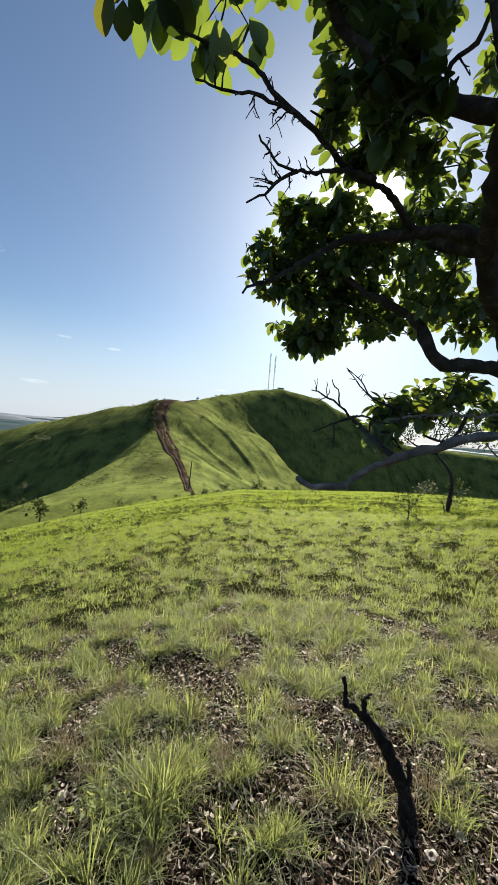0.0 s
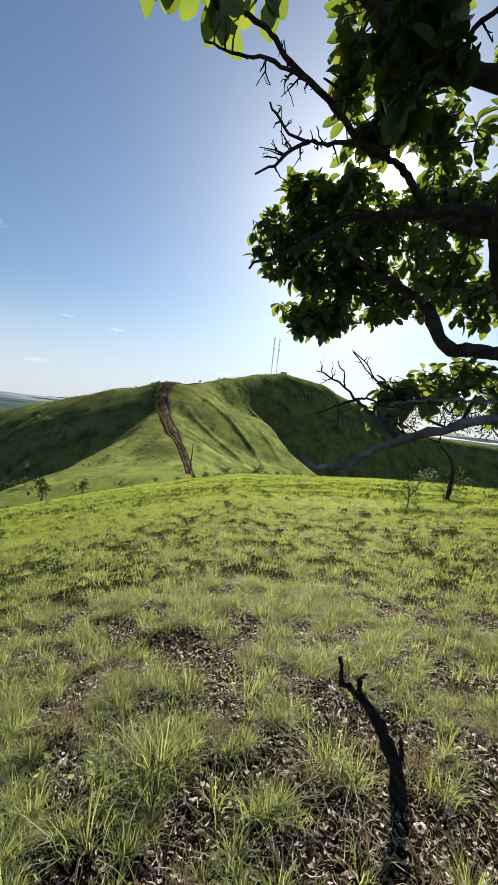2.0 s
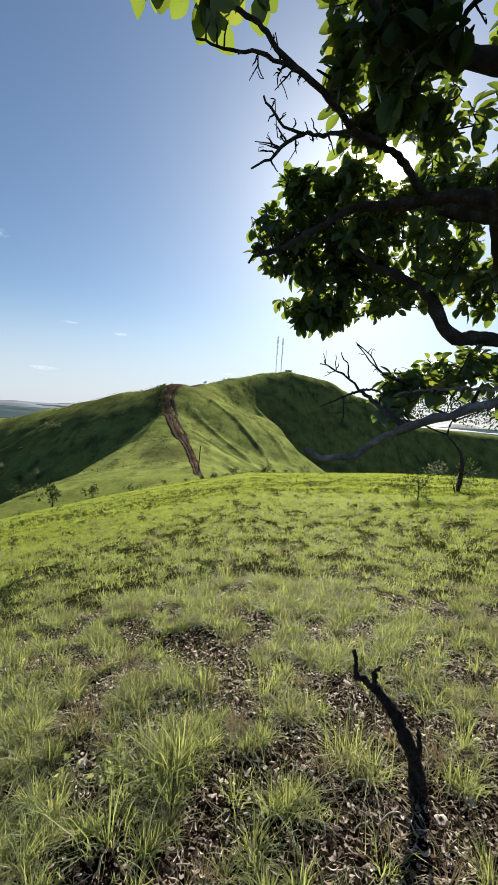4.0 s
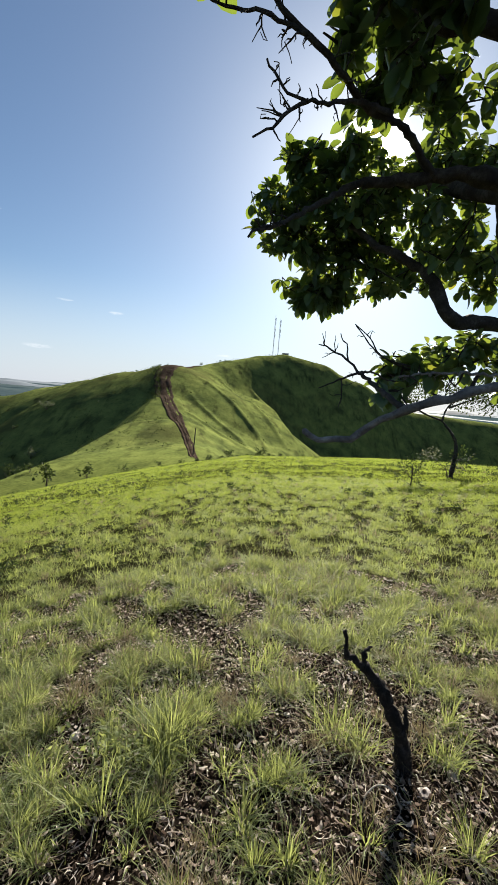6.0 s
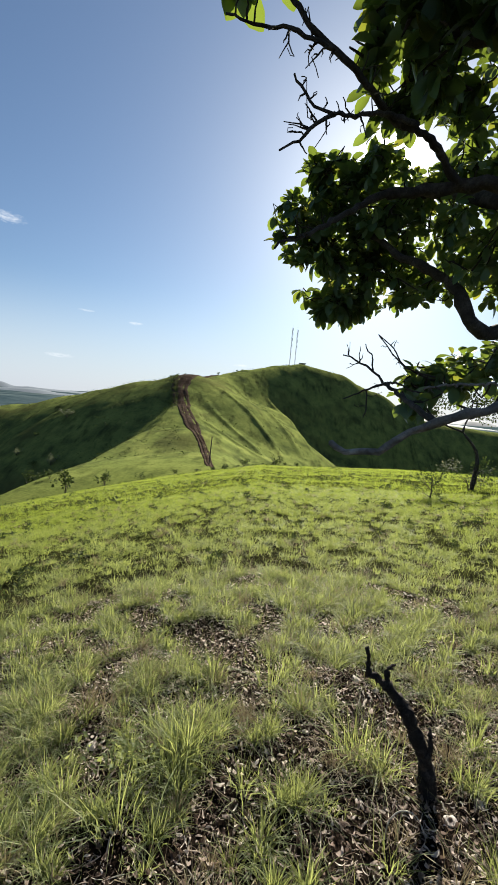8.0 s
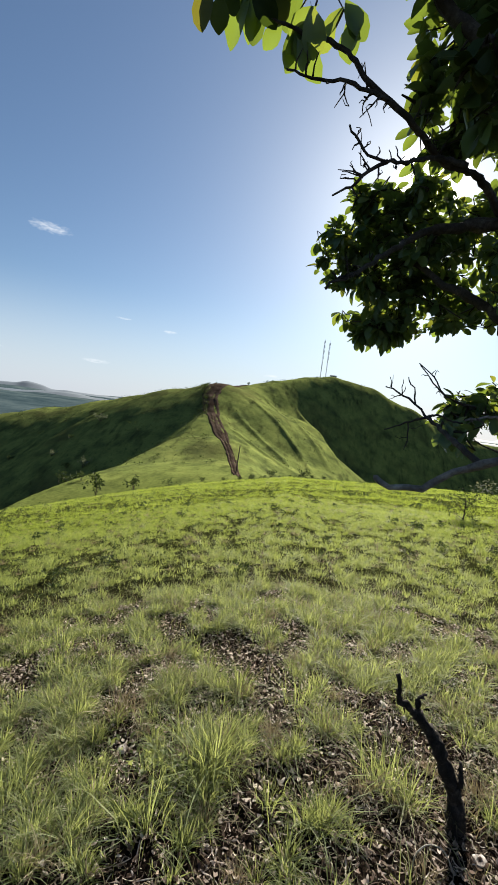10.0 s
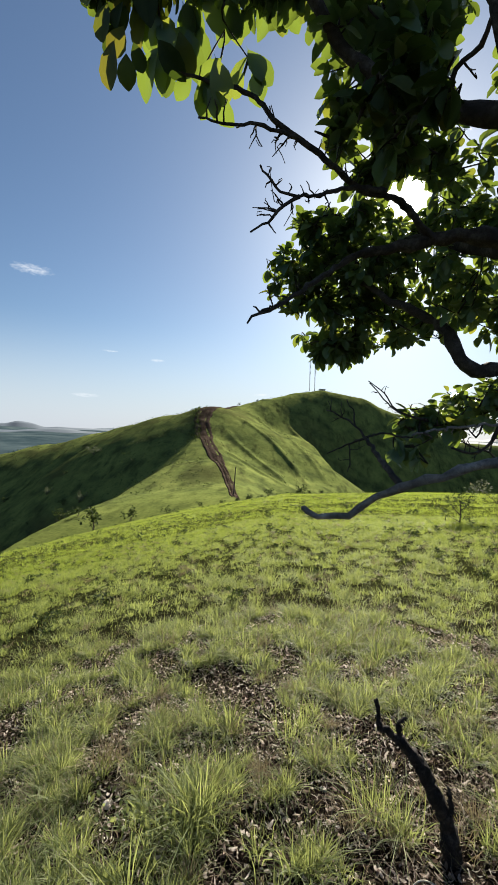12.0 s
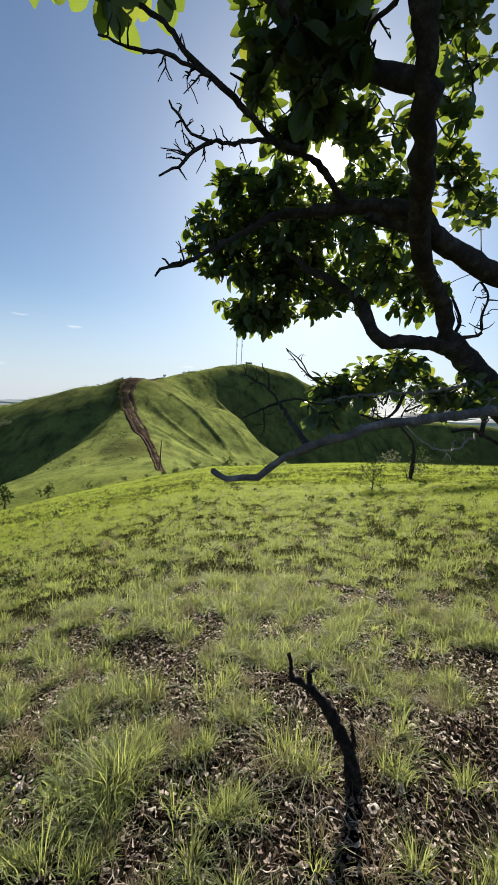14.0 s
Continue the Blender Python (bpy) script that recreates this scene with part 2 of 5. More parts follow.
M_STEEL = mat_plain("galvanised_steel", (0.16, 0.16, 0.17), (0.24, 0.24, 0.25), 3, 0.6, 0.3)
M_HUT = mat_plain("hut_paint", (0.32, 0.30, 0.27), (0.42, 0.40, 0.36), 1)
M_ROOF = mat_plain("hut_roof", (0.10, 0.08, 0.07), (0.16, 0.13, 0.11), 1)
M_POST = mat_bark("weathered_post", (0.03, 0.026, 0.022), (0.07, 0.06, 0.05), (0.12, 0.1, 0.085))
# the blue of aerial haze is put into the hills' base colour
M_FAR_HAZED = mat_plain("haze_blue_distant_hills", (0.062, 0.085, 0.115), (0.085, 0.112, 0.142), 0.004)

rng = np.random.default_rng(7)


# ---------------- mesh tools ----------------
def mesh_of(name, verts, faces, mats, smooth=True):
    me = bpy.data.meshes.new(name)
    me.from_pydata([tuple(v) for v in verts], [], faces)
    for m in mats if isinstance(mats, (list, tuple)) else (mats,):
        me.materials.append(m)
    if smooth:
        me.polygons.foreach_set("use_smooth", [True] * len(me.polygons))
    me.update()
    return me


def fast_mesh(name, verts, tris, material, smooth=False):
    """A mesh from an (n, 3) array of places and an (m, 3) array of corner numbers."""
    me = bpy.data.meshes.new(name)
    me.vertices.add(len(verts))
    me.vertices.foreach_set("co", np.asarray(verts, np.float32).ravel())
    me.loops.add(3 * len(tris))
    me.loops.foreach_set("vertex_index", np.asarray(tris, np.int32).ravel())
    me.polygons.add(len(tris))
    me.polygons.foreach_set("loop_start", np.arange(0, 3 * len(tris), 3, dtype=np.int32))
    me.polygons.foreach_set("use_smooth", np.full(len(tris), smooth))
    me.materials.append(material)
    me.update(calc_edges=True)
    me.validate()
    return me


def thing(name, label, category, at=(0, 0, 0), group="", kind="", data=None):
    ob = new(name, data)
    ob.location = at
    return tagged(ob, label, category, group, kind)


def part(name, data, parent, label=""):
    ob = new(name, data)
    ob.parent = parent
    return tagged(ob, label)


def curve_points(pts, step):
    """Points along a smooth curve through pts, about step apart."""
    p = np.asarray(pts, float)
    p = np.vstack([2 * p[0] - p[1], p, 2 * p[-1] - p[-2]])
    out = []
    for i in range(1, len(p) - 2):
        k = max(2, int(np.linalg.norm(p[i + 1] - p[i]) / step))
        for t in np.arange(k) / k:
            out.append(0.5 * (2 * p[i] + (p[i + 1] - p[i - 1]) * t + (2 * p[i - 1] - 5 * p[i] + 4 * p[i + 1] - p[i + 2]) * t * t
                              + (3 * p[i] - p[i - 1] - 3 * p[i + 1] + p[i + 2]) * t ** 3))
    out.append(p[-2])
    return np.array(out)


def tube(pts, r0, r1, step=0.04, sides=9, rough=0.12, wander=0.0, start=0):
    """Verts and faces of a tapered, slightly knotted limb."""
    c = curve_points(pts, step)
    n = len(c)
    if wander:
        w = rng.normal(0, wander, (n, 3))
        w[0] = w[-1] = 0
        c = c + w
    tang = np.gradient(c, axis=0)
    tang /= np.linalg.norm(tang, axis=1)[:, None] + 1e-9
    up = np.array([0.31, 0.17, 0.94])
    a = np.cross(tang, up)
    a /= np.linalg.norm(a, axis=1)[:, None] + 1e-9
    b = np.cross(tang, a)
    t = np.linspace(0, 1, n)
    rad = r0 + (r1 - r0) * t
    rad = rad * (1 + rng.normal(0, rough * 0.5, n))
    ang = np.arange(sides) * 2 * math.pi / sides
    rr = rad[:, None] * (1 + rng.normal(0, rough * 0.5, (n, sides)))
    v = c[:, None] + rr[..., None] * (np.cos(ang)[None, :, None] * a[:, None] + np.sin(ang)[None, :, None] * b[:, None])
    verts = [tuple(x) for x in v.reshape(-1, 3)] + [tuple(c[0] - tang[0] * r0 * 0.4), tuple(c[-1] + tang[-1] * r1 * 0.8)]
    f = []
    for i in range(n - 1):
        for j in range(sides):
            k = (j + 1) % sides
            f.append((start + i * sides + j, start + i * sides + k, start + (i + 1) * sides + k, start + (i + 1) * sides + j))
    e0, e1 = start + n * sides, start + n * sides + 1
    for j in range(sides):
        k = (j + 1) % sides
        f.append((e0, start + k, start + j))
        f.append((e1, start + (n - 1) * sides + j, start + (n - 1) * sides + k))
    return verts, f


def tubes(specs, **kw):
    """Several limbs in one mesh: specs of (points, r0, r1)."""
    V, F = [], []
    for pts, r0, r1 in specs:
        v, f = tube(pts, r0, r1, start=len(V), **kw)
        V += v
        F += f
    return V, F


# ---------------- shape of the land ----------------
_grid = np.random.default_rng(3).random((256, 256))


def vnoise(x, y, scale, seed=0):
    """Smooth value noise, -1 to 1."""
    u, v = np.asarray(x) / scale + 17.3 * seed + 1000.5, np.asarray(y) / scale + 9.7 * seed + 1000.5
    i, j = np.floor(u).astype(int), np.floor(v).astype(int)
    fu, fv = u - i, v - j
    fu, fv = fu * fu * (3 - 2 * fu), fv * fv * (3 - 2 * fv)
    g = lambda a, b: _grid[a % 256, b % 256]  # noqa: E731
    top = g(i, j) * (1 - fu) + g(i + 1, j) * fu
    low = g(i, j + 1) * (1 - fu) + g(i + 1, j + 1) * fu
    return 2 * (top * (1 - fv) + low * fv) - 1


def polar(r, az, el):
    """A place by its distance, bearing and height angle from the viewpoint on the knoll."""
    a = radians(az)
    return (0.5 + r * math.sin(a), -0.2 + r * math.cos(a), 1.46 + r * math.tan(radians(el)))


TRACK_RIDGE = [polar(*p) for p in ((100, -7.3, -8.8), (125, -8.1, -6.7), (150, -9.9, -3.7), (180, -11.6, -0.7), (202, -12.1, 1.2), (225, -10.8, 3.0))]
TOP_RIDGE = [polar(*p) for p in ((225, -10.8, 3.0), (262, -6.9, 3.75), (292, -2.8, 4.85), (315, 1.2, 5.75), (330, 4.2, 6.15), (345, 9, 5.25), (352, 13.8, 3.2),
                                 (360, 17, 1.6), (370, 21.5, -0.3), (385, 28, -0.75), (400, 35, -1.0), (430, 45, -2.5), (480, 60, -6))]
LEFT_RIDGE = [polar(*p) for p in ((225, -10.8, 3.0), (235, -14.7, 2.3), (250, -19.3, 0.85), (265, -24, -0.4), (280, -30.6, -2.1), (290, -34.4, -3.15),
                                  (310, -41, -4.4), (330, -47.4, -5.1), (380, -60, -6.2), (460, -80, -8))]
SHOULDER = [polar(*p) for p in ((60, -48, -17.5), (75, -40, -15), (90, -33, -13.3), (105, -27, -11.6), (125, -21, -9.2), (150, -15.5, -4.4), (180, -12.6, -0.9), (202, -13, 1.0), (235, -11.6, 3.0))]
SPUR_EDGE = [polar(*p) for p in ((292, -3, 4.5), (262, 0.3, 1.1), (234, 3.7, -1.8), (203, 6.3, -5.5), (180, 7.5, -7.9), (160, 8.5, -12))]
SPUR_HIGH = [polar(*p) for p in ((278, -5, 4.1), (245, -1.5, 0.6), (217, 2.0, -2.7), (190, 5.0, -6.2), (168, 6.5, -10))]
SPUR_MID = [polar(*p) for p in ((262, -7.2, 3.4), (228, -3.6, -0.2), (202, 0.4, -3.7), (178, 3.6, -7.0), (160, 5.2, -11))]
SPUR_RIB = [polar(*p) for p in ((250, -8.6, 3.0), (222, -5.6, 0.4), (198, -2.0, -2.9), (172, 1.6, -6.3), (152, 3.8, -9.5))]
SPUR_LOW = [polar(*p) for p in ((195, -11, -0.5), (170, -5.8, -4.1), (152, -1.5, -6.5), (140, 1.8, -8.2), (125, 4, -12))]


RIBS = [
    ([(-31.6, 179.7), (-24.3, 160.5), (-17.9, 160.0), (-7.0, 154.5), (6.1, 142.9)], 1.5, 0.95),
    ([(-28.6, 189.1), (-22.6, 181), (-13.8, 172), (-4.1, 163), (6.1, 147.2)], 1.5, 0.95),
    ([(-32.2, 213.6), (-19.7, 205.1), (-7.9, 195.4), (4.7, 177.7), (12.9, 153.3)], 1.6, 0.95),
    ([(-26.3, 247.9), (-11.5, 240.8), (1.9, 220.5), (12.8, 195.2), (21.1, 169.8)], 1.7, 1.05),
    ([(7.2, 282.2), (13.3, 269.7), (17.9, 240), (22, 215)], 3.0, 1.2),
]


def ridge(x, y, line, slope, crown, left=None):
    """The height of a ridge along a line: flanks of one slope (or others on its left, point by point), rounded over its crown."""
    best = np.full(np.shape(x), -1e4)
    for i, ((ax, ay, az), (bx, by, bz)) in enumerate(zip(line, line[1:])):
        dx, dy = bx - ax, by - ay
        t = np.clip(((x - ax) * dx + (y - ay) * dy) / (dx * dx + dy * dy), 0, 1)
        ox, oy = x - ax - t * dx, y - ay - t * dy
        d = np.hypot(ox, oy)
        k = slope if left is None else np.where(dx * oy - dy * ox > 0, left[i] + t * (left[i + 1] - left[i]), slope)
        best = np.maximum(best, az + t * (bz - az) - (np.sqrt((d * k) ** 2 + crown * crown) - crown))
    return best


def beyond(x, y, line):
    """How far a place lies to the east of a line that runs down from north to south."""
    best, out = np.full(np.shape(x), 1e9), np.zeros(np.shape(x))
    for (ax, ay, _a), (bx, by, _b) in zip(line, line[1:]):
        dx, dy = bx - ax, by - ay
        t = np.clip(((x - ax) * dx + (y - ay) * dy) / (dx * dx + dy * dy), 0, 1)
        ox, oy = x - ax - t * dx, y - ay - t * dy
        d = np.hypot(ox, oy)
        out = np.where(d < best, np.where(dx * oy - dy * ox > 0, d, 0), out)
        best = np.minimum(best, d)
    return out


def rib(x, y, line, wide, tall):
    """A low rounded rib along a line of places, fading out at both ends."""
    n = len(line) - 1
    best = np.zeros(np.shape(x))
    for i, ((ax, ay), (bx, by)) in enumerate(zip(line, line[1:])):
        dx, dy = bx - ax, by - ay
        t = np.clip(((x - ax) * dx + (y - ay) * dy) / (dx * dx + dy * dy), 0, 1)
        d = np.hypot(x - ax - t * dx, y - ay - t * dy)
        u = (i + t) / n
        best = np.maximum(best, tall * np.exp(-(d / wide) ** 2) * np.clip(u * 2.5, 0, 1) * np.clip((1 - u) * 5, 0, 1))
    return best


def smax(a, b, k):
    h = np.clip(0.5 + 0.5 * (a - b) / k, 0, 1)
    return b + (a - b) * h + k * h * (1 - h)


def near_land(x, y):
    yy = np.maximum(y, 0)
    h = -0.1 * yy - 0.0003 * yy ** 2 + 6 * np.tanh(-np.minimum(y, 0) / 60)
    u = x - 0.5
    h = h + 0.225 * np.minimum(u, 0) + 0.115 * (np.sqrt(np.maximum(u, 0) ** 2 + 4) - 2) - 0.003 * np.minimum(np.maximum(u, 0), 25) ** 2
    h = h - 0.012 * np.maximum(0, -u - 14) ** 2 - 0.02 * np.maximum(0, u - 22) ** 2
    side = np.clip((x + 0.12 * y) / 15, 0, 1)
    h = h - 0.012 * side * np.maximum(0, y - 42) ** 2 - 0.012 * np.maximum(0, y - 92) ** 2
    return h


def land(x, y):
    x, y = np.asarray(x, float), np.asarray(y, float)
    r = np.hypot(x - 0.5, y + 0.2)
    hill = ridge(x, y, TOP_RIDGE, 1.35, 35)
    hill = smax(hill, ridge(x, y, LEFT_RIDGE, 0.74, 26), 7)
    past = beyond(x, y, SPUR_EDGE)
    hill = smax(hill, ridge(x, y, TRACK_RIDGE, 0.5, 3, (0.18, 0.2, 0.26, 0.38, 0.6, 0.75)) - 1.5 * past - 0.6 * beyond(x, y, SHOULDER), 4)
    face = ridge(x, y, SPUR_HIGH, 0.5, 6)
    for s in (SPUR_MID, SPUR_RIB, SPUR_LOW):
        face = smax(face, ridge(x, y, s, 0.5, 6), 6)
    face = face - 1.8 * past - 1.2 * beyond(x, y, SHOULDER)
    hill = smax(hill, face - 1.5, 3)
    hill = smax(hill, ridge(x, y, SPUR_EDGE, 0.7, 1.5, (2.0,) * len(SPUR_EDGE)), 1.2)
    for line, wide, tall in RIBS:
        hill = hill + rib(x, y, line, wide, tall)
    fade = np.clip((r - 60) / 80, 0, 1)
    hill = hill + fade * (0.3 * vnoise(x, y, 26, 1) + 0.14 * vnoise(x, y, 9, 2) + 0.12 * vnoise(x, y, 4, 3))
    plain = -118 + 116 * np.clip((r - 700) / 4100, 0, 1) + 12 * vnoise(x, y, 260, 4) * np.clip((r - 300) / 900, 0, 1)
    z = smax(near_land(x, y), hill, 3.0)
    z = smax(z, plain, 25)
    near = np.clip(1 - r / 40, 0, 1)
    return z + near * (0.035 * vnoise(x, y, 0.55, 5) + 0.018 * vnoise(x, y, 0.2, 6)) + np.clip(r / 12, 0, 1) * (1 - np.clip((r - 60) / 80, 0, 1)) * 0.09 * vnoise(x, y, 3.1, 7)


def land_at(x, y):
    return float(land(np.array([x]), np.array([y]))[0])


def build_ground():
    az = np.concatenate([np.arange(-62, -17, 0.36), np.arange(-17, 30, 0.19), np.arange(30, 58, 0.36), np.arange(58, 298, 3.0)])
    rings = [0.35]
    while rings[-1] < 4900:
        rings.append(rings[-1] * (1.03 if rings[-1] < 60 or rings[-1] > 520 else 1.007 if 130 < rings[-1] < 350 else 1.013))
    rr = np.array(rings)
    a = np.radians(az)
    X = 0.5 + rr[:, None] * np.sin(a)[None]
    Y = -0.2 + rr[:, None] * np.cos(a)[None]
    Z = land(X.ravel(), Y.ravel()).reshape(X.shape)
    n, m = X.shape
    verts = np.stack([X, Y, Z], -1).reshape(-1, 3)
    verts = np.vstack([verts, [[0.5, -0.2, land_at(0.5, -0.2)]]])
    i, j = np.meshgrid(np.arange(n - 1), np.arange(m), indexing="ij")
    k = (j + 1) % m
    A, B, C, D = i * m + j, i * m + k, (i + 1) * m + k, (i + 1) * m + j
    tris = np.concatenate([np.stack([A, C, B], -1).reshape(-1, 3), np.stack([A, D, C], -1).reshape(-1, 3)])
    j = np.arange(m)
    fan = np.stack([np.full(m, n * m), j, (j + 1) % m], -1)
    return fast_mesh("ground", verts, np.concatenate([tris, fan]), M_GROUND, True)


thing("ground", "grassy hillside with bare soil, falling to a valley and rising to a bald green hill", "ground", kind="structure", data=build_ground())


def build_track():
    """The eroded vehicle track: draped on the ridge, with ruts and raised, ragged banks."""
    c = curve_points([polar(*p) for p in ((96, -7.0, 0), (104, -7.5, 0), (125, -8.2, 0), (150, -9.9, 0), (180, -11.6, 0), (202, -12.1, 0), (222, -10.9, 0), (240, -9, 0), (262, -7.4, 0))], 1.2)[:, :2]
    n = len(c)
    tang = np.gradient(c, axis=0)
    tang /= np.linalg.norm(tang, axis=1)[:, None]
    side = np.stack([tang[:, 1], -tang[:, 0]], -1)
    u = np.linspace(-1, 1, 25)
    t = np.linspace(0, 1, n)
    half = 1.3 + 3.0 * np.clip((t - 0.08) / 0.5, 0, 1) ** 1.3 * np.clip((1 - t) / 0.3, 0.2, 1)
    half = half * (1 + 0.3 * vnoise(t * 100, t * 0, 4, 3))
    X = c[:, 0][:, None] + side[:, 0][:, None] * half[:, None] * u
    Y = c[:, 1][:, None] + side[:, 1][:, None] * half[:, None] * u
    rut = -0.22 * np.exp(-((np.abs(u) - 0.42) / 0.16) ** 2)[None] * np.ones((n, 1)) + 0.1 * vnoise(X, Y, 1.7, 8) + 0.1 * vnoise(X, Y, 5, 9)
    Z = land(X.ravel(), Y.ravel()).reshape(X.shape) + 0.25 + rut * (1 - u ** 4)[None]
    edge = 0.3 * vnoise(X, Y, 2.2, 12) - 0.12
    Z = Z + edge * np.abs(u)[None] ** 3
    Z[:, :2] -= 0.3
    Z[:, -2:] -= 0.3
    verts = np.stack([X, Y, Z], -1).reshape(-1, 3)
    i, j = np.meshgrid(np.arange(n - 1), np.arange(24), indexing="ij")
    A = i * 25 + j
    tris = np.concatenate([np.stack([A, A + 1, A + 26], -1).reshape(-1, 3), np.stack([A, A + 26, A + 25], -1).reshape(-1, 3)])
    return fast_mesh("dirt_track", verts, tris, M_TRACK, True)


thing("dirt_track", "eroded brown earth vehicle track with ruts climbing the ridge", "track", kind="structure", data=build_track())


def build_far_hills(seed, r, base, tall, wide):
    a = np.radians(np.arange(-75, 60, 0.25))
    prof = tall * np.clip(vnoise(np.degrees(a), 0 * a, wide, seed) * 0.7 + vnoise(np.degrees(a), 0 * a, wide / 3.1, seed + 1) * 0.3 + 0.1, -0.3, 1)
    V, F = [], []
    m = len(a)
    for k, (dr, zz) in enumerate(((-160, -30), (-60, 0.55), (0, 1.0), (120, 0.4), (240, -30))):
        z = base + (prof * zz if abs(zz) < 5 else np.full(m, -30.0))
        V += list(zip(0.5 + (r + dr) * np.sin(a), -0.2 + (r + dr) * np.cos(a), z))
    for k in range(4):
        F += [(k * m + j, k * m + j + 1, (k + 1) * m + j + 1, (k + 1) * m + j) for j in range(m - 1)]
    return mesh_of("far_hills", V, F, M_FAR_HAZED)


# far ridges, their haze painted as blue base colour
thing("backdrop_1", "low distant hills painted haze-blue along the horizon", "hills", kind="structure", data=build_far_hills(11, 4500, 2, 52, 4.5))
thing("backdrop_2", "hills painted haze-blue beyond the plain", "hills", kind="structure", data=build_far_hills(15, 3600, -32, 28, 6))


# ---------------- the tree beside the viewpoint ----------------
def leaf_template(length, width, curl, fold, droop):
    """Verts and triangles of one obovate leaf with a folded midrib, from its stalk along +y."""
    rows = ((0.0, 0.015), (0.10, 0.02), (0.22, 0.30), (0.45, 0.78), (0.68, 1.0), (0.86, 0.80), (0.97, 0.32), (1.0, 0.05))
    V = []
    for t, w in rows:
        hw = w * width / 2
        z = -droop * length * t * t + curl * length * 0.08 * math.sin(5 * t)
        e = fold * hw
        V += [(-hw, t * length, z + e), (0, t * length, z), (hw, t * length, z + e)]
    T = []
    for i in range(len(rows) - 1):
        for j in (0, 1):
            a = 3 * i + j
            T += [(a, a + 1, a + 4), (a, a + 4, a + 3)]
    return np.array(V), np.array(T)


LEAVES = [leaf_template(0.135, 0.078, 0.6, 0.25, 0.22), leaf_template(0.12, 0.075, -0.5, 0.4, 0.35), leaf_template(0.105, 0.06, 0.9, 0.15, 0.1), leaf_template(0.145, 0.08, 0.2, 0.5, 0.45)]
LEAF_MESHES = []
for lv, lt in LEAVES:
    LEAF_MESHES.append(fast_mesh("leaf", lv, lt, M_LEAF, True))


def frame_to(direction, spin):
    """Rotation that turns +y to direction, with its face turned upward, then spun about it."""
    y = np.asarray(direction, float)
    y = y / np.linalg.norm(y)
    x = np.cross(y, (0, 0, 1.0))
    if np.linalg.norm(x) < 0.05:
        x = np.array([1.0, 0, 0])
    x /= np.linalg.norm(x)
    z = np.cross(x, y)
    c, s = math.cos(spin), math.sin(spin)
    return np.stack([c * x + s * z, y, c * z - s * x], -1)


def rosette(centre, axis, count, scale=1.0):
    """Leaf poses round the end of a twig: (kind, rotation, place, scale)."""
    axis = np.asarray(axis, float) / np.linalg.norm(axis)
    e1 = np.cross(axis, (0.3, 0.5, 0.81))
    e1 /= np.linalg.norm(e1)
    e2 = np.cross(axis, e1)
    out = []
    for i in range(count):
        a = i * 2.4 + rng.uniform(-0.4, 0.4)
        open_ = rng.uniform(0.35, 1.0)
        d = axis * math.cos(open_ * 1.5) + (e1 * math.cos(a) + e2 * math.sin(a)) * math.sin(open_ * 1.5)
        d = d + np.array([0, 0, -0.35]) * rng.uniform(0.2, 1.2)
        out.append((int(rng.integers(4)), frame_to(d, rng.normal(0, 0.5)), np.asarray(centre) - axis * rng.uniform(0, 0.06), scale * rng.uniform(0.65, 1.15)))
    return out


TREE_AT = (2.72, 1.92, land_at(2.72, 1.92))
tree = thing("tree", "gnarled savanna tree with leathery green leaves and dead grey limbs", "tree", TREE_AT)


KNOT = 0.16


def tree_part(name, specs, material, label="", on=None, **kw):
    V, F = tubes(specs, **kw)
    o = np.array(TREE_AT)
    return part(name, mesh_of(name, np.array(V) - o, F, material), on or tree, label)


TRUNK = [(2.72, 1.92, TREE_AT[2] - 0.1), (2.70, 1.93, 0.45), (2.62, 1.96, 0.9), (2.42, 2.0, 1.36), (2.18, 2.0, 1.63), (2.03, 2.0, 1.79), (1.87, 1.98, 1.92)]
LIMB_LOW = [(1.920, 1.980, 1.885), (1.625, 1.900, 1.885), (1.462, 1.860, 1.869), (1.387, 1.850, 1.921), (1.352, 1.880, 2.016), (1.321, 1.920, 2.107), (1.260, 1.960, 2.158), (1.176, 2.020, 2.226), (1.104, 2.100, 2.277), (1.038, 2.180, 2.370), (0.930, 2.250, 2.465)]
LIMB_RISE = [(1.90, 1.98, 1.90), (1.846, 1.96, 1.936), (1.782, 1.9, 2.085), (1.623, 1.75, 2.148), (1.505, 1.6, 2.181), (1.436, 1.5, 2.24), (1.393, 1.45, 2.312)]
LIMB_BACK = [(2.70, 1.93, 0.5), (2.9, 2.02, 1.2), (2.92, 2.06, 1.8), (2.6, 2.02, 2.18), (2.11, 1.95, 2.265), (1.783, 1.75, 2.277), (1.546, 1.58, 2.279), (1.393, 1.45, 2.312)]
STEM = [(1.412, 1.47, 2.251), (1.334, 1.3, 2.304), (1.226, 1.1, 2.367), (1.164, 0.98, 2.441), (1.118, 0.9, 2.552), (1.12, 0.88, 2.673), (1.134, 0.87, 2.815), (1.139, 0.87, 3.03)]
STEM_FORK = [(1.090, 0.900, 2.536), (1.064, 0.900, 2.647), (1.049, 0.900, 2.757), (1.037, 0.900, 2.867)]
LIMB_FORK = [(0.495, 1.030, 1.915), (0.471, 0.980, 1.899), (0.456, 0.960, 1.900)]
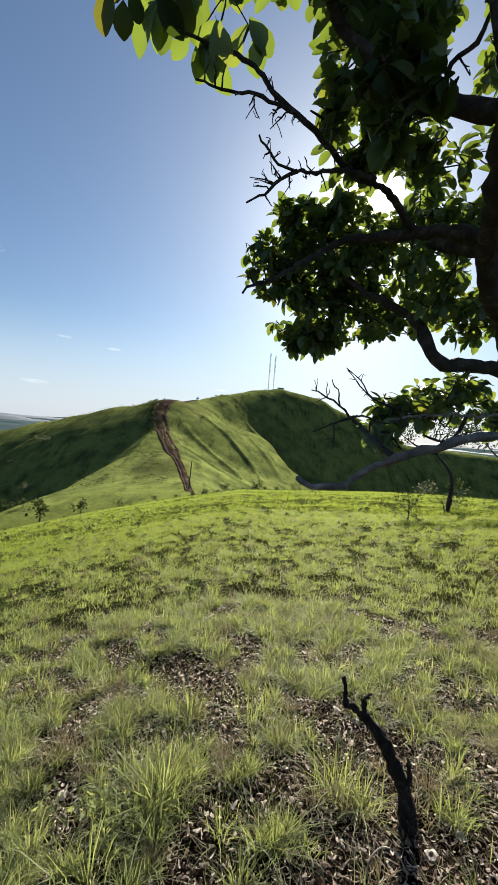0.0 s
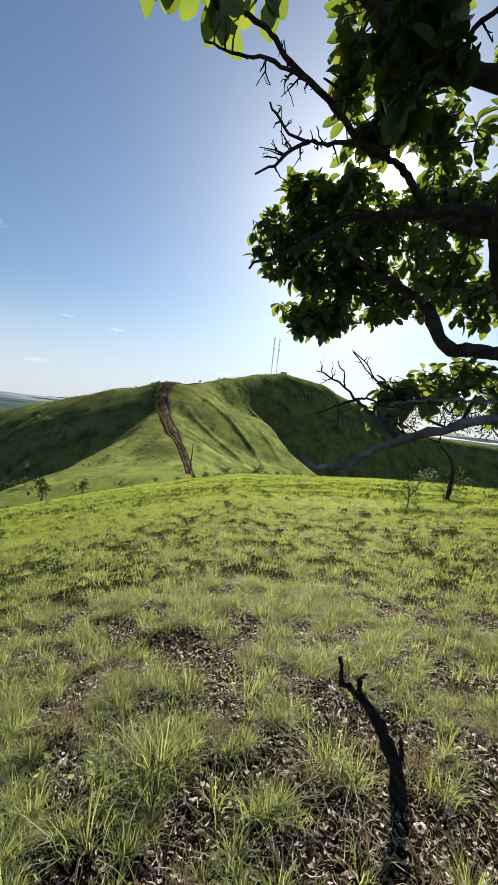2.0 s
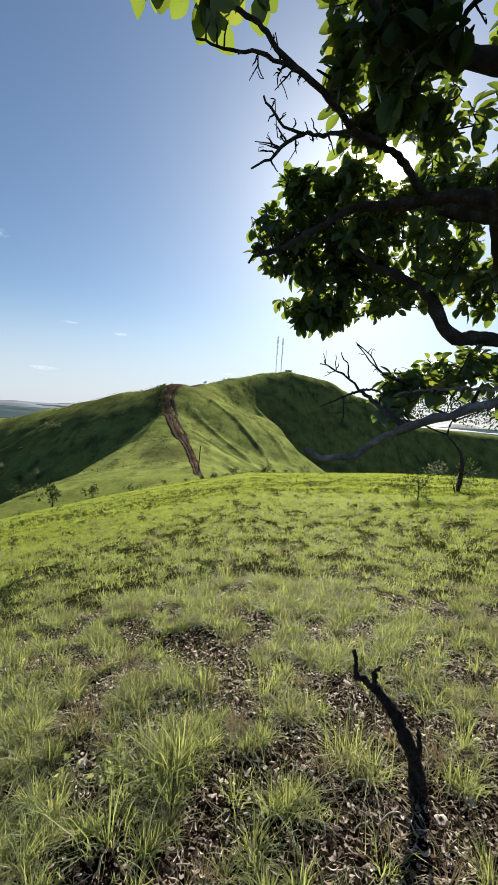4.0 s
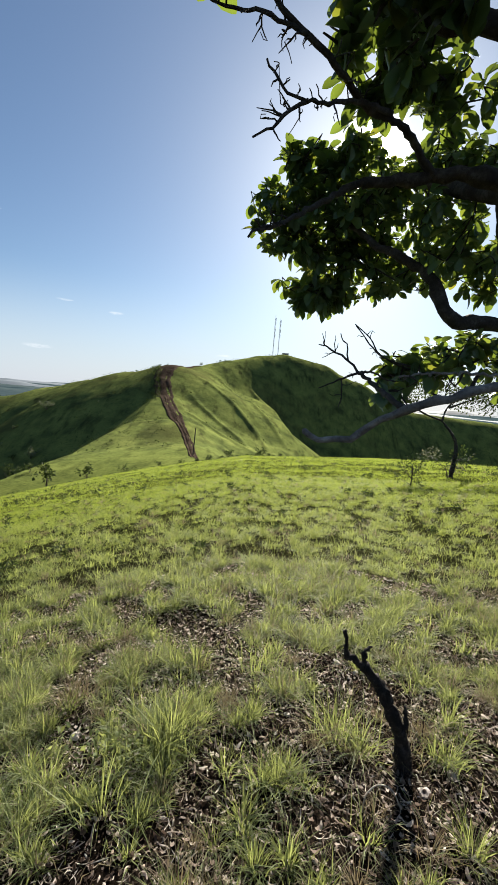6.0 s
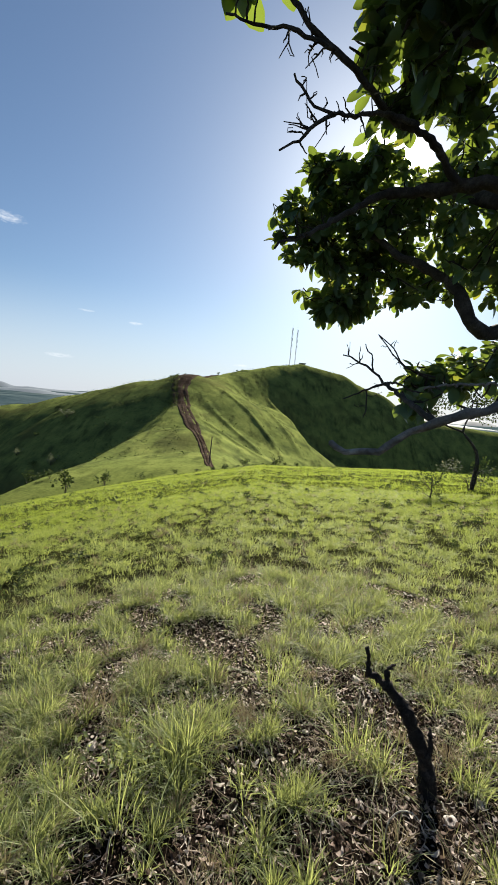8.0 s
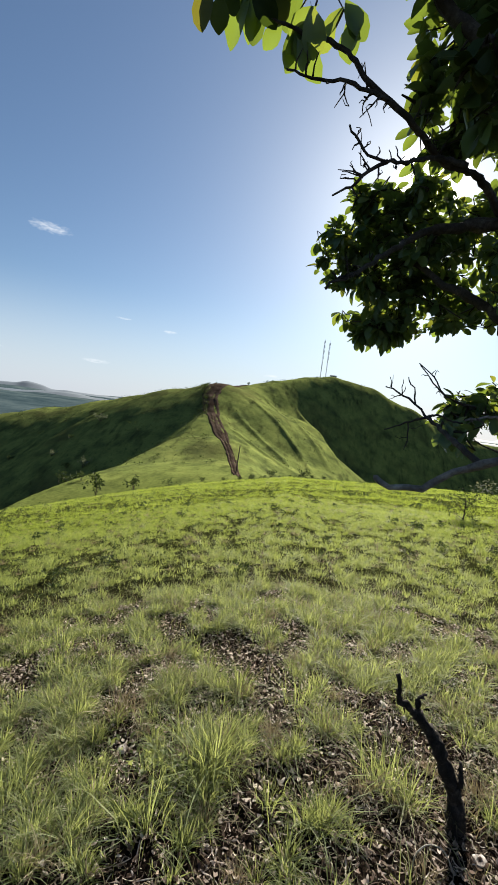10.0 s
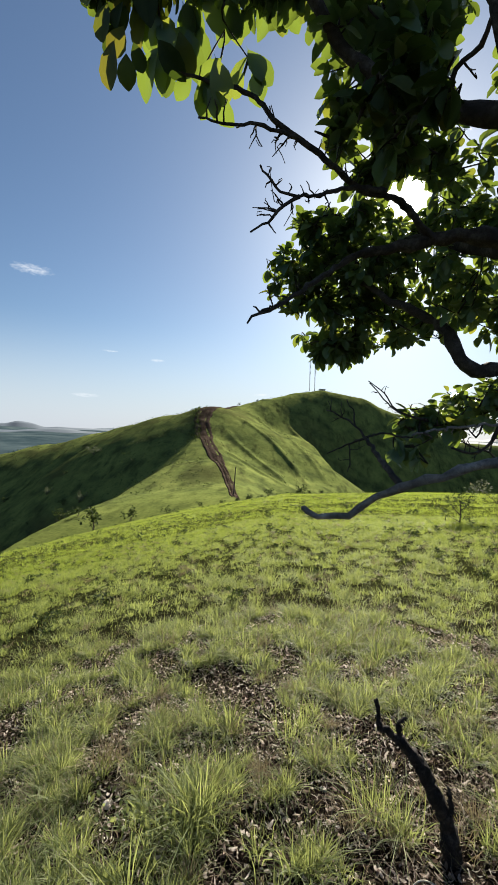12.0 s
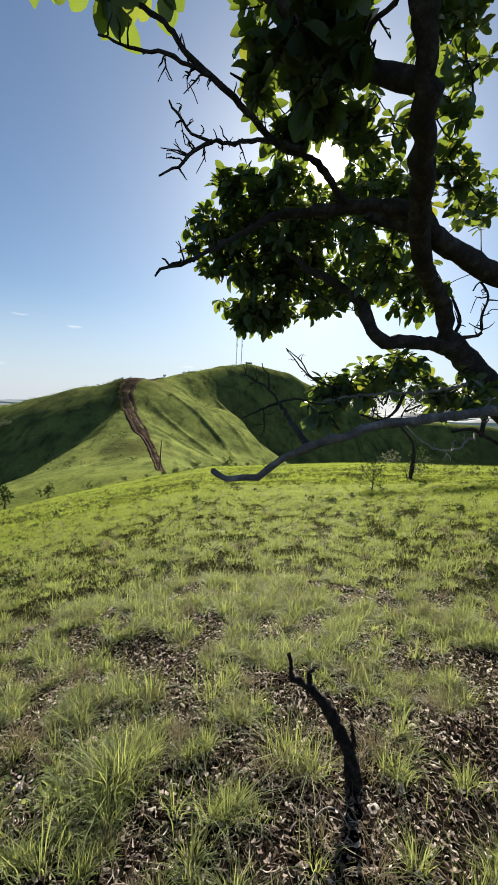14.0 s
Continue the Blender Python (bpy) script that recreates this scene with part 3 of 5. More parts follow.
LIMB_LEVEL = [(1.410, 1.470, 2.305), (1.297, 1.480, 2.338), (1.215, 1.500, 2.348), (1.133, 1.520, 2.340), (0.990, 1.500, 2.312), (0.843, 1.450, 2.264), (0.750, 1.400, 2.202), (0.657, 1.300, 2.103), (0.570, 1.150, 1.996), (0.498, 1.030, 1.917), (0.459, 0.960, 1.872), (0.443, 0.930, 1.844)]
BOUGH = [(1.44, 1.52, 2.3), (1.38, 1.75, 2.42), (1.25, 2.1, 2.62), (1.1, 2.3, 2.65), (0.92, 2.4, 2.58), (0.78, 2.45, 2.48)]
BOUGH_TOP = [(1.147, 1.000, 2.447), (1.073, 1.030, 2.477), (1.020, 1.060, 2.511), (0.970, 1.100, 2.529), (0.927, 1.120, 2.560), (0.898, 1.140, 2.623), (0.832, 1.150, 2.691), (0.763, 1.150, 2.742), (0.693, 1.140, 2.791), (0.550, 1.050, 2.930), (0.380, 1.070, 3.020), (0.180, 1.070, 3.060), (0.020, 1.020, 3.000)]
ARCH = [(1.145, 1.520, 2.339), (1.069, 1.480, 2.380), (1.006, 1.440, 2.431), (0.935, 1.400, 2.453), (0.834, 1.330, 2.432), (0.760, 1.270, 2.433), (0.699, 1.200, 2.443), (0.671, 1.180, 2.449), (0.621, 1.150, 2.470), (0.579, 1.140, 2.499), (0.529, 1.140, 2.532), (0.483, 1.130, 2.563), (0.450, 1.130, 2.609), (0.408, 1.140, 2.651), (0.342, 1.140, 2.681), (0.277, 1.130, 2.692), (0.162, 1.120, 2.726), (0.127, 1.120, 2.771)]
DEAD_LIMB = [(0.609, 0.744, 1.362), (0.643, 0.74, 1.346), (0.714, 0.72, 1.355), (0.745, 0.71, 1.383), (0.79, 0.68, 1.419), (0.854, 0.645, 1.448), (0.951, 0.65, 1.483), (1.042, 0.69, 1.491), (1.197, 0.78, 1.51), (1.446, 0.94, 1.527), (1.9, 1.35, 1.5), (2.35, 1.8, 1.38), (2.5, 1.97, 1.2)]

def spikes(line, count, length, r, lo=0.1, hi=1.0, plane=0.3):
    """Short bare side twigs along a branch."""
    c = curve_points(line, 0.02)
    out = []
    for _ in range(count):
        k = int(rng.uniform(lo, hi) * (len(c) - 2))
        t = c[k + 1] - c[k]
        t /= np.linalg.norm(t)
        d = rng.normal(0, 1, 3) * (1, plane, 1)
        d -= t * (d @ t)
        d = d / np.linalg.norm(d) + t * rng.uniform(0.0, 0.7)
        L = length * rng.uniform(0.4, 1.2)
        p1 = c[k] + d * L * 0.5
        p2 = p1 + (d + rng.normal(0, 0.35, 3)) * L * 0.5
        out.append(([c[k], p1, p2], r * 1.5, r * 0.6))
        if rng.random() < 0.5:
            out.append(([p1, p1 + (d + rng.normal(0, 0.8, 3)) * L * 0.3, p1 + (d + rng.normal(0, 0.8, 3)) * L * 0.45], r, r * 0.5))
    return out


tree_part("trunk", [(TRUNK, 0.13, 0.062)], M_BARK, "leaning trunk with dark fissured bark", sides=14, step=0.05)
tree_part("limb", [(LIMB_LOW, 0.042, 0.016)], M_BARK, sides=12, rough=KNOT, wander=0.004)
tree_part("limb", [(LIMB_LEVEL[:6], 0.032, 0.018), (LIMB_LEVEL[4:], 0.016, 0.0028), (LIMB_FORK, 0.004, 0.002)] + spikes(LIMB_LEVEL, 7, 0.05, 0.002, 0.75), M_BARK, "level limb with a bare snapped tip", sides=12, rough=KNOT, wander=0.004)
tree_part("limb", [(LIMB_RISE, 0.042, 0.04)], M_BARK, sides=12, rough=KNOT)
tree_part("limb", [(LIMB_BACK, 0.085, 0.042)], M_BARK, "thick forked limb", sides=14, step=0.05)
tree_part("limb", [(STEM, 0.043, 0.026)], M_BARK, sides=14, rough=0.13, step=0.035, wander=0.005)
tree_part("limb", [(STEM_FORK, 0.018, 0.010)], M_BARK)
BARE_SPRIG = [(1.036, 1.120, 2.596), (1.034, 1.080, 2.649), (1.079, 1.020, 2.660), (1.087, 0.980, 2.694), (1.103, 0.960, 2.722), (1.114, 0.950, 2.789)]
tree_part("dead_branch", [(BARE_SPRIG, 0.009, 0.005)] + spikes(BARE_SPRIG, 5, 0.05, 0.0025), M_BARK, step=0.02, sides=7)
tree_part("bough", [(BOUGH, 0.038, 0.012)], M_BARK)
tree_part("bough", [(BOUGH_TOP, 0.031, 0.009)], M_BARK)
dead_limb = tree_part("dead_limb", [(DEAD_LIMB[::-1], 0.03, 0.0065)] + spikes(DEAD_LIMB, 5, 0.03, 0.003, 0.05, 0.5), M_DEAD, "bare grey weathered limb with a blunt tip", step=0.026, sides=12, rough=0.2, wander=0.0035)


FORK_LOW = [(0.571, 1.140, 2.503), (0.521, 1.140, 2.523), (0.476, 1.140, 2.540), (0.412, 1.130, 2.551), (0.369, 1.130, 2.547), (0.303, 1.120, 2.550), (0.267, 1.120, 2.565), (0.239, 1.120, 2.569)]
SNAG = [(0.899, 1.360, 2.455), (0.744, 1.200, 2.373), (0.673, 1.120, 2.313), (0.579, 1.051, 2.265), (0.522, 1.050, 2.283), (0.477, 1.050, 2.329), (0.455, 1.050, 2.362)]
SNAG_LOW = [(0.579, 1.051, 2.265), (0.532, 1.05, 2.235), (0.497, 1.05, 2.201), (0.47, 1.05, 2.178), (0.431, 1.05, 2.158)]
tree_part("dead_branch", [(ARCH, 0.0155, 0.005)] + spikes(ARCH, 16, 0.05, 0.0022, 0.35, 0.95), M_BARK, "long bare arching branch", step=0.02, sides=7, wander=0.002)
tree_part("dead_branch", [(FORK_LOW, 0.0075, 0.003)] + spikes(FORK_LOW, 12, 0.06, 0.0022), M_BARK, step=0.02, sides=7, wander=0.002)
tree_part("dead_branch", [(SNAG, 0.011, 0.003), (SNAG_LOW, 0.0065, 0.003)] + spikes(SNAG, 10, 0.05, 0.002, 0.6) + spikes(SNAG_LOW, 9, 0.05, 0.002), M_BARK, "bare forked branch with spiky twigs", step=0.02, sides=7, wander=0.002)

TWIG_LONG = [(0.825, 0.700, 1.424), (0.818, 0.780, 1.444), (0.812, 0.880, 1.475), (0.813, 1.000, 1.507), (0.808, 1.100, 1.533)]
TWIG_TOP = [(0.808, 1.100, 1.533), (0.785, 1.140, 1.571), (0.747, 1.170, 1.597), (0.719, 1.180, 1.614), (0.697, 1.200, 1.621)]
TWIG_UP = [(0.785, 1.140, 1.571), (0.784, 1.160, 1.607), (0.773, 1.170, 1.637), (0.762, 1.180, 1.659)]
TWIG_OUT = [(0.811, 1.080, 1.529), (0.781, 1.100, 1.518), (0.760, 1.120, 1.505), (0.729, 1.130, 1.491), (0.699, 1.140, 1.475)]
TWIG_DROP = [(0.765, 1.120, 1.507), (0.771, 1.120, 1.475), (0.768, 1.120, 1.447), (0.764, 1.120, 1.419)]
TWIG_BOW = [(1.170, 1.620, 1.616), (1.092, 1.620, 1.633), (1.048, 1.630, 1.645), (1.003, 1.640, 1.689), (0.962, 1.650, 1.736), (0.924, 1.650, 1.775)]
TWIG_LINK = [(0.816, 1.100, 1.532), (0.895, 1.250, 1.548), (0.992, 1.400, 1.539), (1.085, 1.500, 1.536)]
LEAFY = [(1.85, 1.75, 1.67), (1.55, 1.6, 1.61), (1.3, 1.5, 1.592), (1.13, 1.4, 1.567), (1.029, 1.35, 1.544)]
CURL = [(1.32, 1.75, 1.61), (1.174, 1.7, 1.617), (1.051, 1.66, 1.657), (1.017, 1.66, 1.694), (0.993, 1.66, 1.731), (0.921, 1.66, 1.785)]
HOOK = [(1.46, 1.6, 1.6), (1.43, 1.6, 1.53), (1.39, 1.6, 1.49), (1.3, 1.5, 1.48), (1.23, 1.5, 1.5)]
WHITE = [(1.14, 0.9, 1.475), (1.176, 0.9, 1.437), (1.247, 0.92, 1.41), (1.324, 0.95, 1.416), (1.425, 1.0, 1.458)]
tree_part("twig", [(TWIG_LONG, 0.0085, 0.005), (TWIG_TOP, 0.0045, 0.0018), (TWIG_UP, 0.003, 0.0016), (TWIG_OUT, 0.004, 0.0018), (TWIG_DROP, 0.003, 0.0013)]
          + spikes(TWIG_TOP, 4, 0.04, 0.0014) + spikes(TWIG_DROP, 3, 0.04, 0.0012) + spikes(TWIG_OUT, 2, 0.03, 0.0012), M_BARK, "crooked dead twig with finer side twigs", dead_limb, step=0.02, sides=6, wander=0.002)
tree_part("twig", [(TWIG_BOW, 0.0045, 0.0022)] + spikes(TWIG_BOW, 3, 0.03, 0.0015), M_BARK, step=0.02, sides=6, wander=0.002)
tree_part("twig", [(TWIG_LINK, 0.004, 0.0035)], M_BARK, step=0.02, sides=6, wander=0.002)
HUB = [(2.1, 1.5, 1.15), (1.8, 1.25, 1.28), (1.561, 1.05, 1.4), (1.425, 1.0, 1.458), (1.383, 0.98, 1.471), (1.303, 0.95, 1.462)]
tree_part("dead_branch", [(HUB, 0.016, 0.004), ([(1.43, 1.0, 1.449), (1.45, 1.02, 1.50), (1.46, 1.02, 1.52)], 0.008, 0.006)], M_BARK, step=0.02, sides=7)
BARE_UP = [(1.855, 1.98, 1.935), (1.965, 1.95, 1.939), (2.034, 1.95, 1.964), (2.029, 1.95, 2.053), (2.058, 1.95, 2.159), (2.003, 1.95, 2.23), (1.969, 1.95, 2.183)]
BARE_SIDE = [(1.887, 1.98, 1.931), (1.922, 1.97, 2.021), (1.893, 1.97, 2.095), (1.863, 1.97, 2.153)]
tree_part("dead_branch", [(BARE_UP, 0.011, 0.004)] + spikes(BARE_UP, 12, 0.09, 0.003, 0.3), M_BARK, step=0.02, sides=6)
tree_part("dead_branch", [(BARE_SIDE, 0.012, 0.006)] + spikes(BARE_SIDE, 3, 0.08, 0.003), M_BARK, step=0.02, sides=6)
tree_part("branch", [(LEAFY, 0.0085, 0.004)] + spikes(LEAFY, 6, 0.05, 0.0018), M_DEAD, step=0.02, sides=7, wander=0.004)
tree_part("twig", [(CURL, 0.005, 0.0022)] + spikes(CURL, 4, 0.04, 0.0015), M_BARK, step=0.02, sides=6)
tree_part("twig", [(HOOK, 0.008, 0.005)] + spikes(HOOK, 4, 0.06, 0.002), M_BARK, step=0.02, sides=6)
tree_part("twig", [(WHITE, 0.0022, 0.004)] + spikes(WHITE, 4, 0.025, 0.0012), M_PALEWOOD, "bleached bare twig catching the sun", dead_limb, step=0.016, sides=6, wander=0.004)

# Leafy clumps: centre, half-sizes across, along and up, twig ends.
CROWN_LOW = [
    (0.70, 2.42, 2.55, 0.29, 0.22, 0.27, 98), (1.06, 2.55, 2.38, 0.42, 0.22, 0.24, 98), (0.84, 2.7, 2.17, 0.24, 0.15, 0.11, 24), (1.20, 2.4, 2.80, 0.46, 0.3, 0.24, 70),
    (1.55, 1.95, 1.74, 0.19, 0.16, 0.11, 28), (1.21, 1.72, 1.62, 0.17, 0.12, 0.08, 24), (1.09, 1.5, 1.49, 0.07, 0.08, 0.03, 4), (1.86, 1.9, 1.64, 0.22, 0.16, 0.12, 30),
    (1.82, 2.3, 2.24, 0.2, 0.15, 0.11, 14), (1.66, 2.3, 2.5, 0.12, 0.12, 0.15, 5), (2.25, 2.5, 2.97, 0.17, 0.15, 0.2, 10), (1.42, 2.6, 2.28, 0.22, 0.2, 0.14, 20), (1.55, 2.35, 2.38, 0.14, 0.12, 0.2, 15), 
]
CROWN_TOP = [
    (0.91, 2.20, 2.79, 0.15, 0.12, 0.14, 19),
    (1.03, 2.20, 2.52, 0.20, 0.12, 0.10, 19),
    (1.39, 2.25, 2.48, 0.11, 0.12, 0.16, 13),
    (1.28, 2.35, 2.20, 0.20, 0.12, 0.11, 10),
    (1.44, 2.20, 2.95, 0.20, 0.12, 0.18, 13),
    (1.68, 2.25, 2.92, 0.13, 0.12, 0.18, 12),
    (1.90, 2.40, 2.33, 0.12, 0.12, 0.20, 12),
    (0.97, 2.50, 2.15, 0.20, 0.12, 0.08, 10),
    (1.24, 2.30, 2.68, 0.20, 0.12, 0.06, 9),
    (0.82, 1.02, 2.55, 0.08, 0.05, 0.08, 7),
    (0.94, 1.00, 2.49, 0.08, 0.05, 0.06, 5),
    (0.90, 1.05, 2.66, 0.08, 0.05, 0.06, 6),
    (0.83, 1.15, 2.53, 0.07, 0.05, 0.08, 6),
    (1.65, 2.20, 2.76, 0.16, 0.15, 0.12, 18),
    (1.69, 2.35, 2.38, 0.20, 0.15, 0.15, 24),
    (1.33, 1.8, 2.3, 0.15, 0.1, 0.2, 14),
    (0.90, 1.30, 2.88, 0.16, 0.12, 0.22, 22),
    (1.00, 1.50, 2.98, 0.20, 0.15, 0.20, 26),
    (0.94, 1.55, 2.71, 0.16, 0.12, 0.14, 18),
    (0.72, 2.35, 2.81, 0.14, 0.10, 0.10, 20),
    (0.91, 2.55, 2.12, 0.18, 0.12, 0.07, 26),
    (0.78, 2.60, 2.10, 0.10, 0.10, 0.05, 8),
    (0.93, 1.45, 2.89, 0.22, 0.20, 0.28, 40),
    (1.11, 1.45, 3.22, 0.14, 0.20, 0.26, 26),
    (0.62, 1.20, 3.01, 0.20, 0.14, 0.14, 22),
    (0.35, 1.12, 3.02, 0.22, 0.10, 0.10, 20),
    (0.03, 1.08, 3.02, 0.20, 0.10, 0.10, 16),
    (1.48, 1.50, 3.20, 0.12, 0.20, 0.30, 24),
    (1.00, 1.38, 3.04, 0.24, 0.20, 0.36, 46),
    (1.02, 1.60, 2.76, 0.26, 0.20, 0.20, 40),
    (0.76, 1.20, 2.86, 0.12, 0.14, 0.20, 12),
    (1.24, 1.75, 2.78, 0.20, 0.20, 0.20, 16),
    (0.73, 1.30, 2.64, 0.03, 0.08, 0.12, 8),
    (0.81, 1.30, 3.37, 0.34, 0.25, 0.22, 24),
    (1.61, 1.65, 3.11, 0.16, 0.20, 0.40, 26),
    (1.70, 1.80, 2.76, 0.14, 0.15, 0.18, 10),
    (1.90, 1.90, 2.69, 0.16, 0.15, 0.20, 12),
    (1.14, 1.40, 3.53, 0.50, 0.30, 0.30, 26),
]
joints = [p for line in (LIMB_LOW, LIMB_LEVEL[:9], ARCH[:7], LIMB_RISE, LIMB_BACK[4:], STEM, STEM_FORK, BOUGH, BOUGH_TOP, LEAFY, HOOK[:3]) for p in curve_points(line, 0.06)]
ends = []
for cx, cy, cz, ax, ay, az_, count in CROWN_LOW + CROWN_TOP:
    for _ in range(count):
        d = rng.normal(0, 1, 3)
        d *= rng.random() ** 0.4 / np.linalg.norm(d)
        ends.append(np.array([cx, cy, cz]) + d * (ax, ay, az_))
# the hanging leaves along the arching branch
HANGING = [(0.025, 1.010, 2.740), (0.109, 1.100, 2.803), (0.233, 1.140, 2.719), (0.299, 1.150, 2.763), (0.170, 1.150, 2.866), (0.393, 1.170, 2.796), (0.088, 1.100, 2.898), (0.208, 1.150, 2.962), (0.356, 1.200, 2.985), (0.510, 1.300, 3.098), (-0.023, 1.050, 2.854), (0.087, 1.100, 2.993)]
ends += [np.array(p) for p in HANGING]


GAPS = [(0.248, 0.575, 0.05, 0.043), (0.375, 0.843, 0.04, 0.1), (0.407, 1.047, 0.021, 0.075), (0.121, 0.865, 0.024, 0.023), (0.144, 0.697, 0.021, 0.03), (0.364, 0.893, 0.031, 0.067)]


def in_gap(p):
    """The open windows in the upper crown beside the stem."""
    eye = np.array([0.60, -0.22, 1.52])
    q = np.asarray(p) - eye
    u, v = q[0] / q[1], q[2] / q[1]
    return any(((u - a) / w) ** 2 + ((v - b) / h) ** 2 < 1 for a, b, w, h in GAPS)


ends = [p for p in ends if not in_gap(p)]
ends.sort(key=lambda p: min(np.linalg.norm(np.array(q) - p) for q in joints))
twig_specs, poses = [], []
for p in ends:
    J = np.array(joints)
    d = np.linalg.norm(J - p, axis=1)
    q = J[int(np.argmin(d))]
    mid = (p + q) / 2 + rng.normal(0, 0.04, 3)
    twig_specs.append(([q, mid, p], 0.0045, 0.0025))
    joints += [mid, p]
    hangs = any(np.allclose(p, h) for h in HANGING)
    axis = (p - mid) / (np.linalg.norm(p - mid) + 1e-6) + np.array([0, 0, 0.25]) + rng.normal(0, 0.35, 3)
    if hangs:
        axis = np.array([rng.normal(-0.1, 0.25), rng.normal(-0.1, 0.25), -1.0])
        for _ in range(int(rng.integers(4, 8))):
            d = np.array([rng.normal(-0.1, 0.45), rng.normal(0, 0.2), -1.0])
            d /= np.linalg.norm(d)
            side = np.cross(d, (rng.normal(0, 0.35), -1.0, 0.1))
            side /= np.linalg.norm(side)
            poses.append((int(rng.integers(4)), np.stack([side, d, np.cross(side, d)], -1), p + rng.normal(0, 0.02, 3), rng.uniform(0.75, 1.08)))
        continue
    poses += rosette(p, axis, int(rng.integers(7, 11)), 0.64 if p[2] < 2 else 0.66 if p[1] > 1.85 else 0.66)
V, F = tubes(twig_specs, sides=4, step=0.1, rough=0.05)
tagged(part("fine_twig", mesh_of("fine_twig", np.array(V) - np.array(TREE_AT), F, M_BARK), tree, "fine leaf-bearing twigs"), kind="stuff")

# The leaves nearest to the path stand singly; the rest of the crown is one mesh.
poses = [q for q in poses if not in_gap(q[2] + q[1][:, 1] * 0.07)]
poses.sort(key=lambda q: abs(q[2][1] - 1.0) + max(0, q[2][0] - 1.3))
for kind, rot, place, sc in poses[:300]:
    ob = part("leaf", LEAF_MESHES[kind], tree)
    ob.matrix_basis = Matrix.LocRotScale(Vector(place - np.array(TREE_AT)), Matrix(rot.tolist()).to_quaternion(), Vector((sc, sc, sc)))
VV, TT, base = [], [], 0
for kind, rot, place, sc in poses[300:]:
    lv, lt = LEAVES[kind]
    VV.append((lv * sc) @ rot.T + place - np.array(TREE_AT))
    TT.append(lt + base)
    base += len(lv)
tagged(part("foliage", fast_mesh("foliage", np.concatenate(VV), np.concatenate(TT), M_FOLIAGE, True), tree, "dense leathery green foliage"), kind="stuff")


# ---------------- the burnt sapling ----------------
def burnt_sapling():
    at = (1.25, 1.38, land_at(1.25, 1.38))
    ob = thing("burnt_sapling", "charred black dead sapling with a forked broken top in leaf litter", "dead sapling", at)
    o = np.array(at)
    stem = [(1.29, 1.385, at[2] - 0.1), (1.282, 1.39, -0.19), (1.272, 1.4, -0.161), (1.256, 1.4, -0.086), (1.238, 1.4, 0.038), (1.201, 1.4, 0.109), (1.133, 1.4, 0.239), (1.083, 1.4, 0.308), (1.042, 1.4, 0.353)]
    V, F = tube(stem, 0.041, 0.019, step=0.016, sides=16, rough=0.26, wander=0.003)
    part("stem", mesh_of("stem", np.array(V) - o, F, M_CHAR), ob, "curved charred stem")
    for prong in ([(1.05, 1.4, 0.35), (1.01, 1.4, 0.372), (0.98, 1.4, 0.385), (0.962, 1.4, 0.41), (0.957, 1.4, 0.45), (0.95, 1.4, 0.505)],
                  [(1.055, 1.4, 0.345), (1.037, 1.4, 0.38), (1.036, 1.4, 0.41), (1.052, 1.4, 0.432), (1.065, 1.398, 0.44)],
                  [(1.215, 1.39, 0.06), (1.24, 1.385, 0.11), (1.232, 1.38, 0.17), (1.224, 1.38, 0.2)]):
        V, F = tube(prong, 0.016, 0.006, step=0.011, sides=9, rough=0.34, wander=0.003)
        part("prong", mesh_of("prong", np.array(V) - o, F, M_CHAR), ob, "broken black prong")


burnt_sapling()


def bent_stalk():
    at = (1.02, 1.18, land_at(1.02, 1.18))
    ob = thing("dead_stalk", "bleached dead stalk bent over in an arch on the litter", "stalk", at)
    V, F = tube([(0, 0, -0.02), (0.01, 0.01, 0.06), (0.05, 0.015, 0.105), (0.1, 0.01, 0.1), (0.135, 0, 0.05), (0.145, -0.005, 0.01)], 0.003, 0.002, step=0.012, sides=6, rough=0.1)
    part("stalk", mesh_of("stalk", V, F, M_PALEWOOD), ob)


bent_stalk()


# ---------------- grass, litter, stones ----------------
# Bare places: centre and radius.
BARE = [(1.04, 2.14, 0.28), (1.73, 1.72, 0.33), (0.58, 1.88, 0.16), (-0.27, 1.72, 0.14), (0.95, 1.25, 0.35), (1.45, 1.2, 0.4), (0.45, 1.1, 0.26), (1.9, 1.15, 0.4), (0.5, 0.35, 0.75), (0.12, 1.42, 0.1), (0.62, 1.55, 0.14), (-0.05, 1.75, 0.12), (1.3, 0.5, 0.7)]


def bareness(x, y):
    b = np.zeros(np.shape(x))
    for cx, cy, r in BARE:
        b = np.maximum(b, np.clip(1.6 - np.hypot(x - cx, y - cy) / r, 0, 1))
    r = np.hypot(x - 0.5, y + 0.2)
    return np.maximum(b * 0.82, np.clip(0.2 + 0.9 * vnoise(x, y, 0.45, 12), 0, 0.9) * np.clip(1.2 - r / 4.0, 0, 1))


def clearing(x, y):
    """Chance of no tuft: small dark gaps that close up with distance from the knoll."""
    r = np.hypot(x - 0.5, y + 0.2)
    v = 0.7 * vnoise(x, y, 0.2, 14) + 0.3 * vnoise(x, y, 0.7, 15)
    w = 0.75 * vnoise(x, y, 0.27, 16) + 0.25 * vnoise(x, y, 1.5, 17)
    v = np.where(r < 5, v, w)
    return np.clip(np.where(r < 2.9, 0.55, np.where(r < 5, 0.47, 0.3)) + 2.6 * v, 0.04, 0.97) * np.clip(1.15 - r / 20, 0.15, 1)


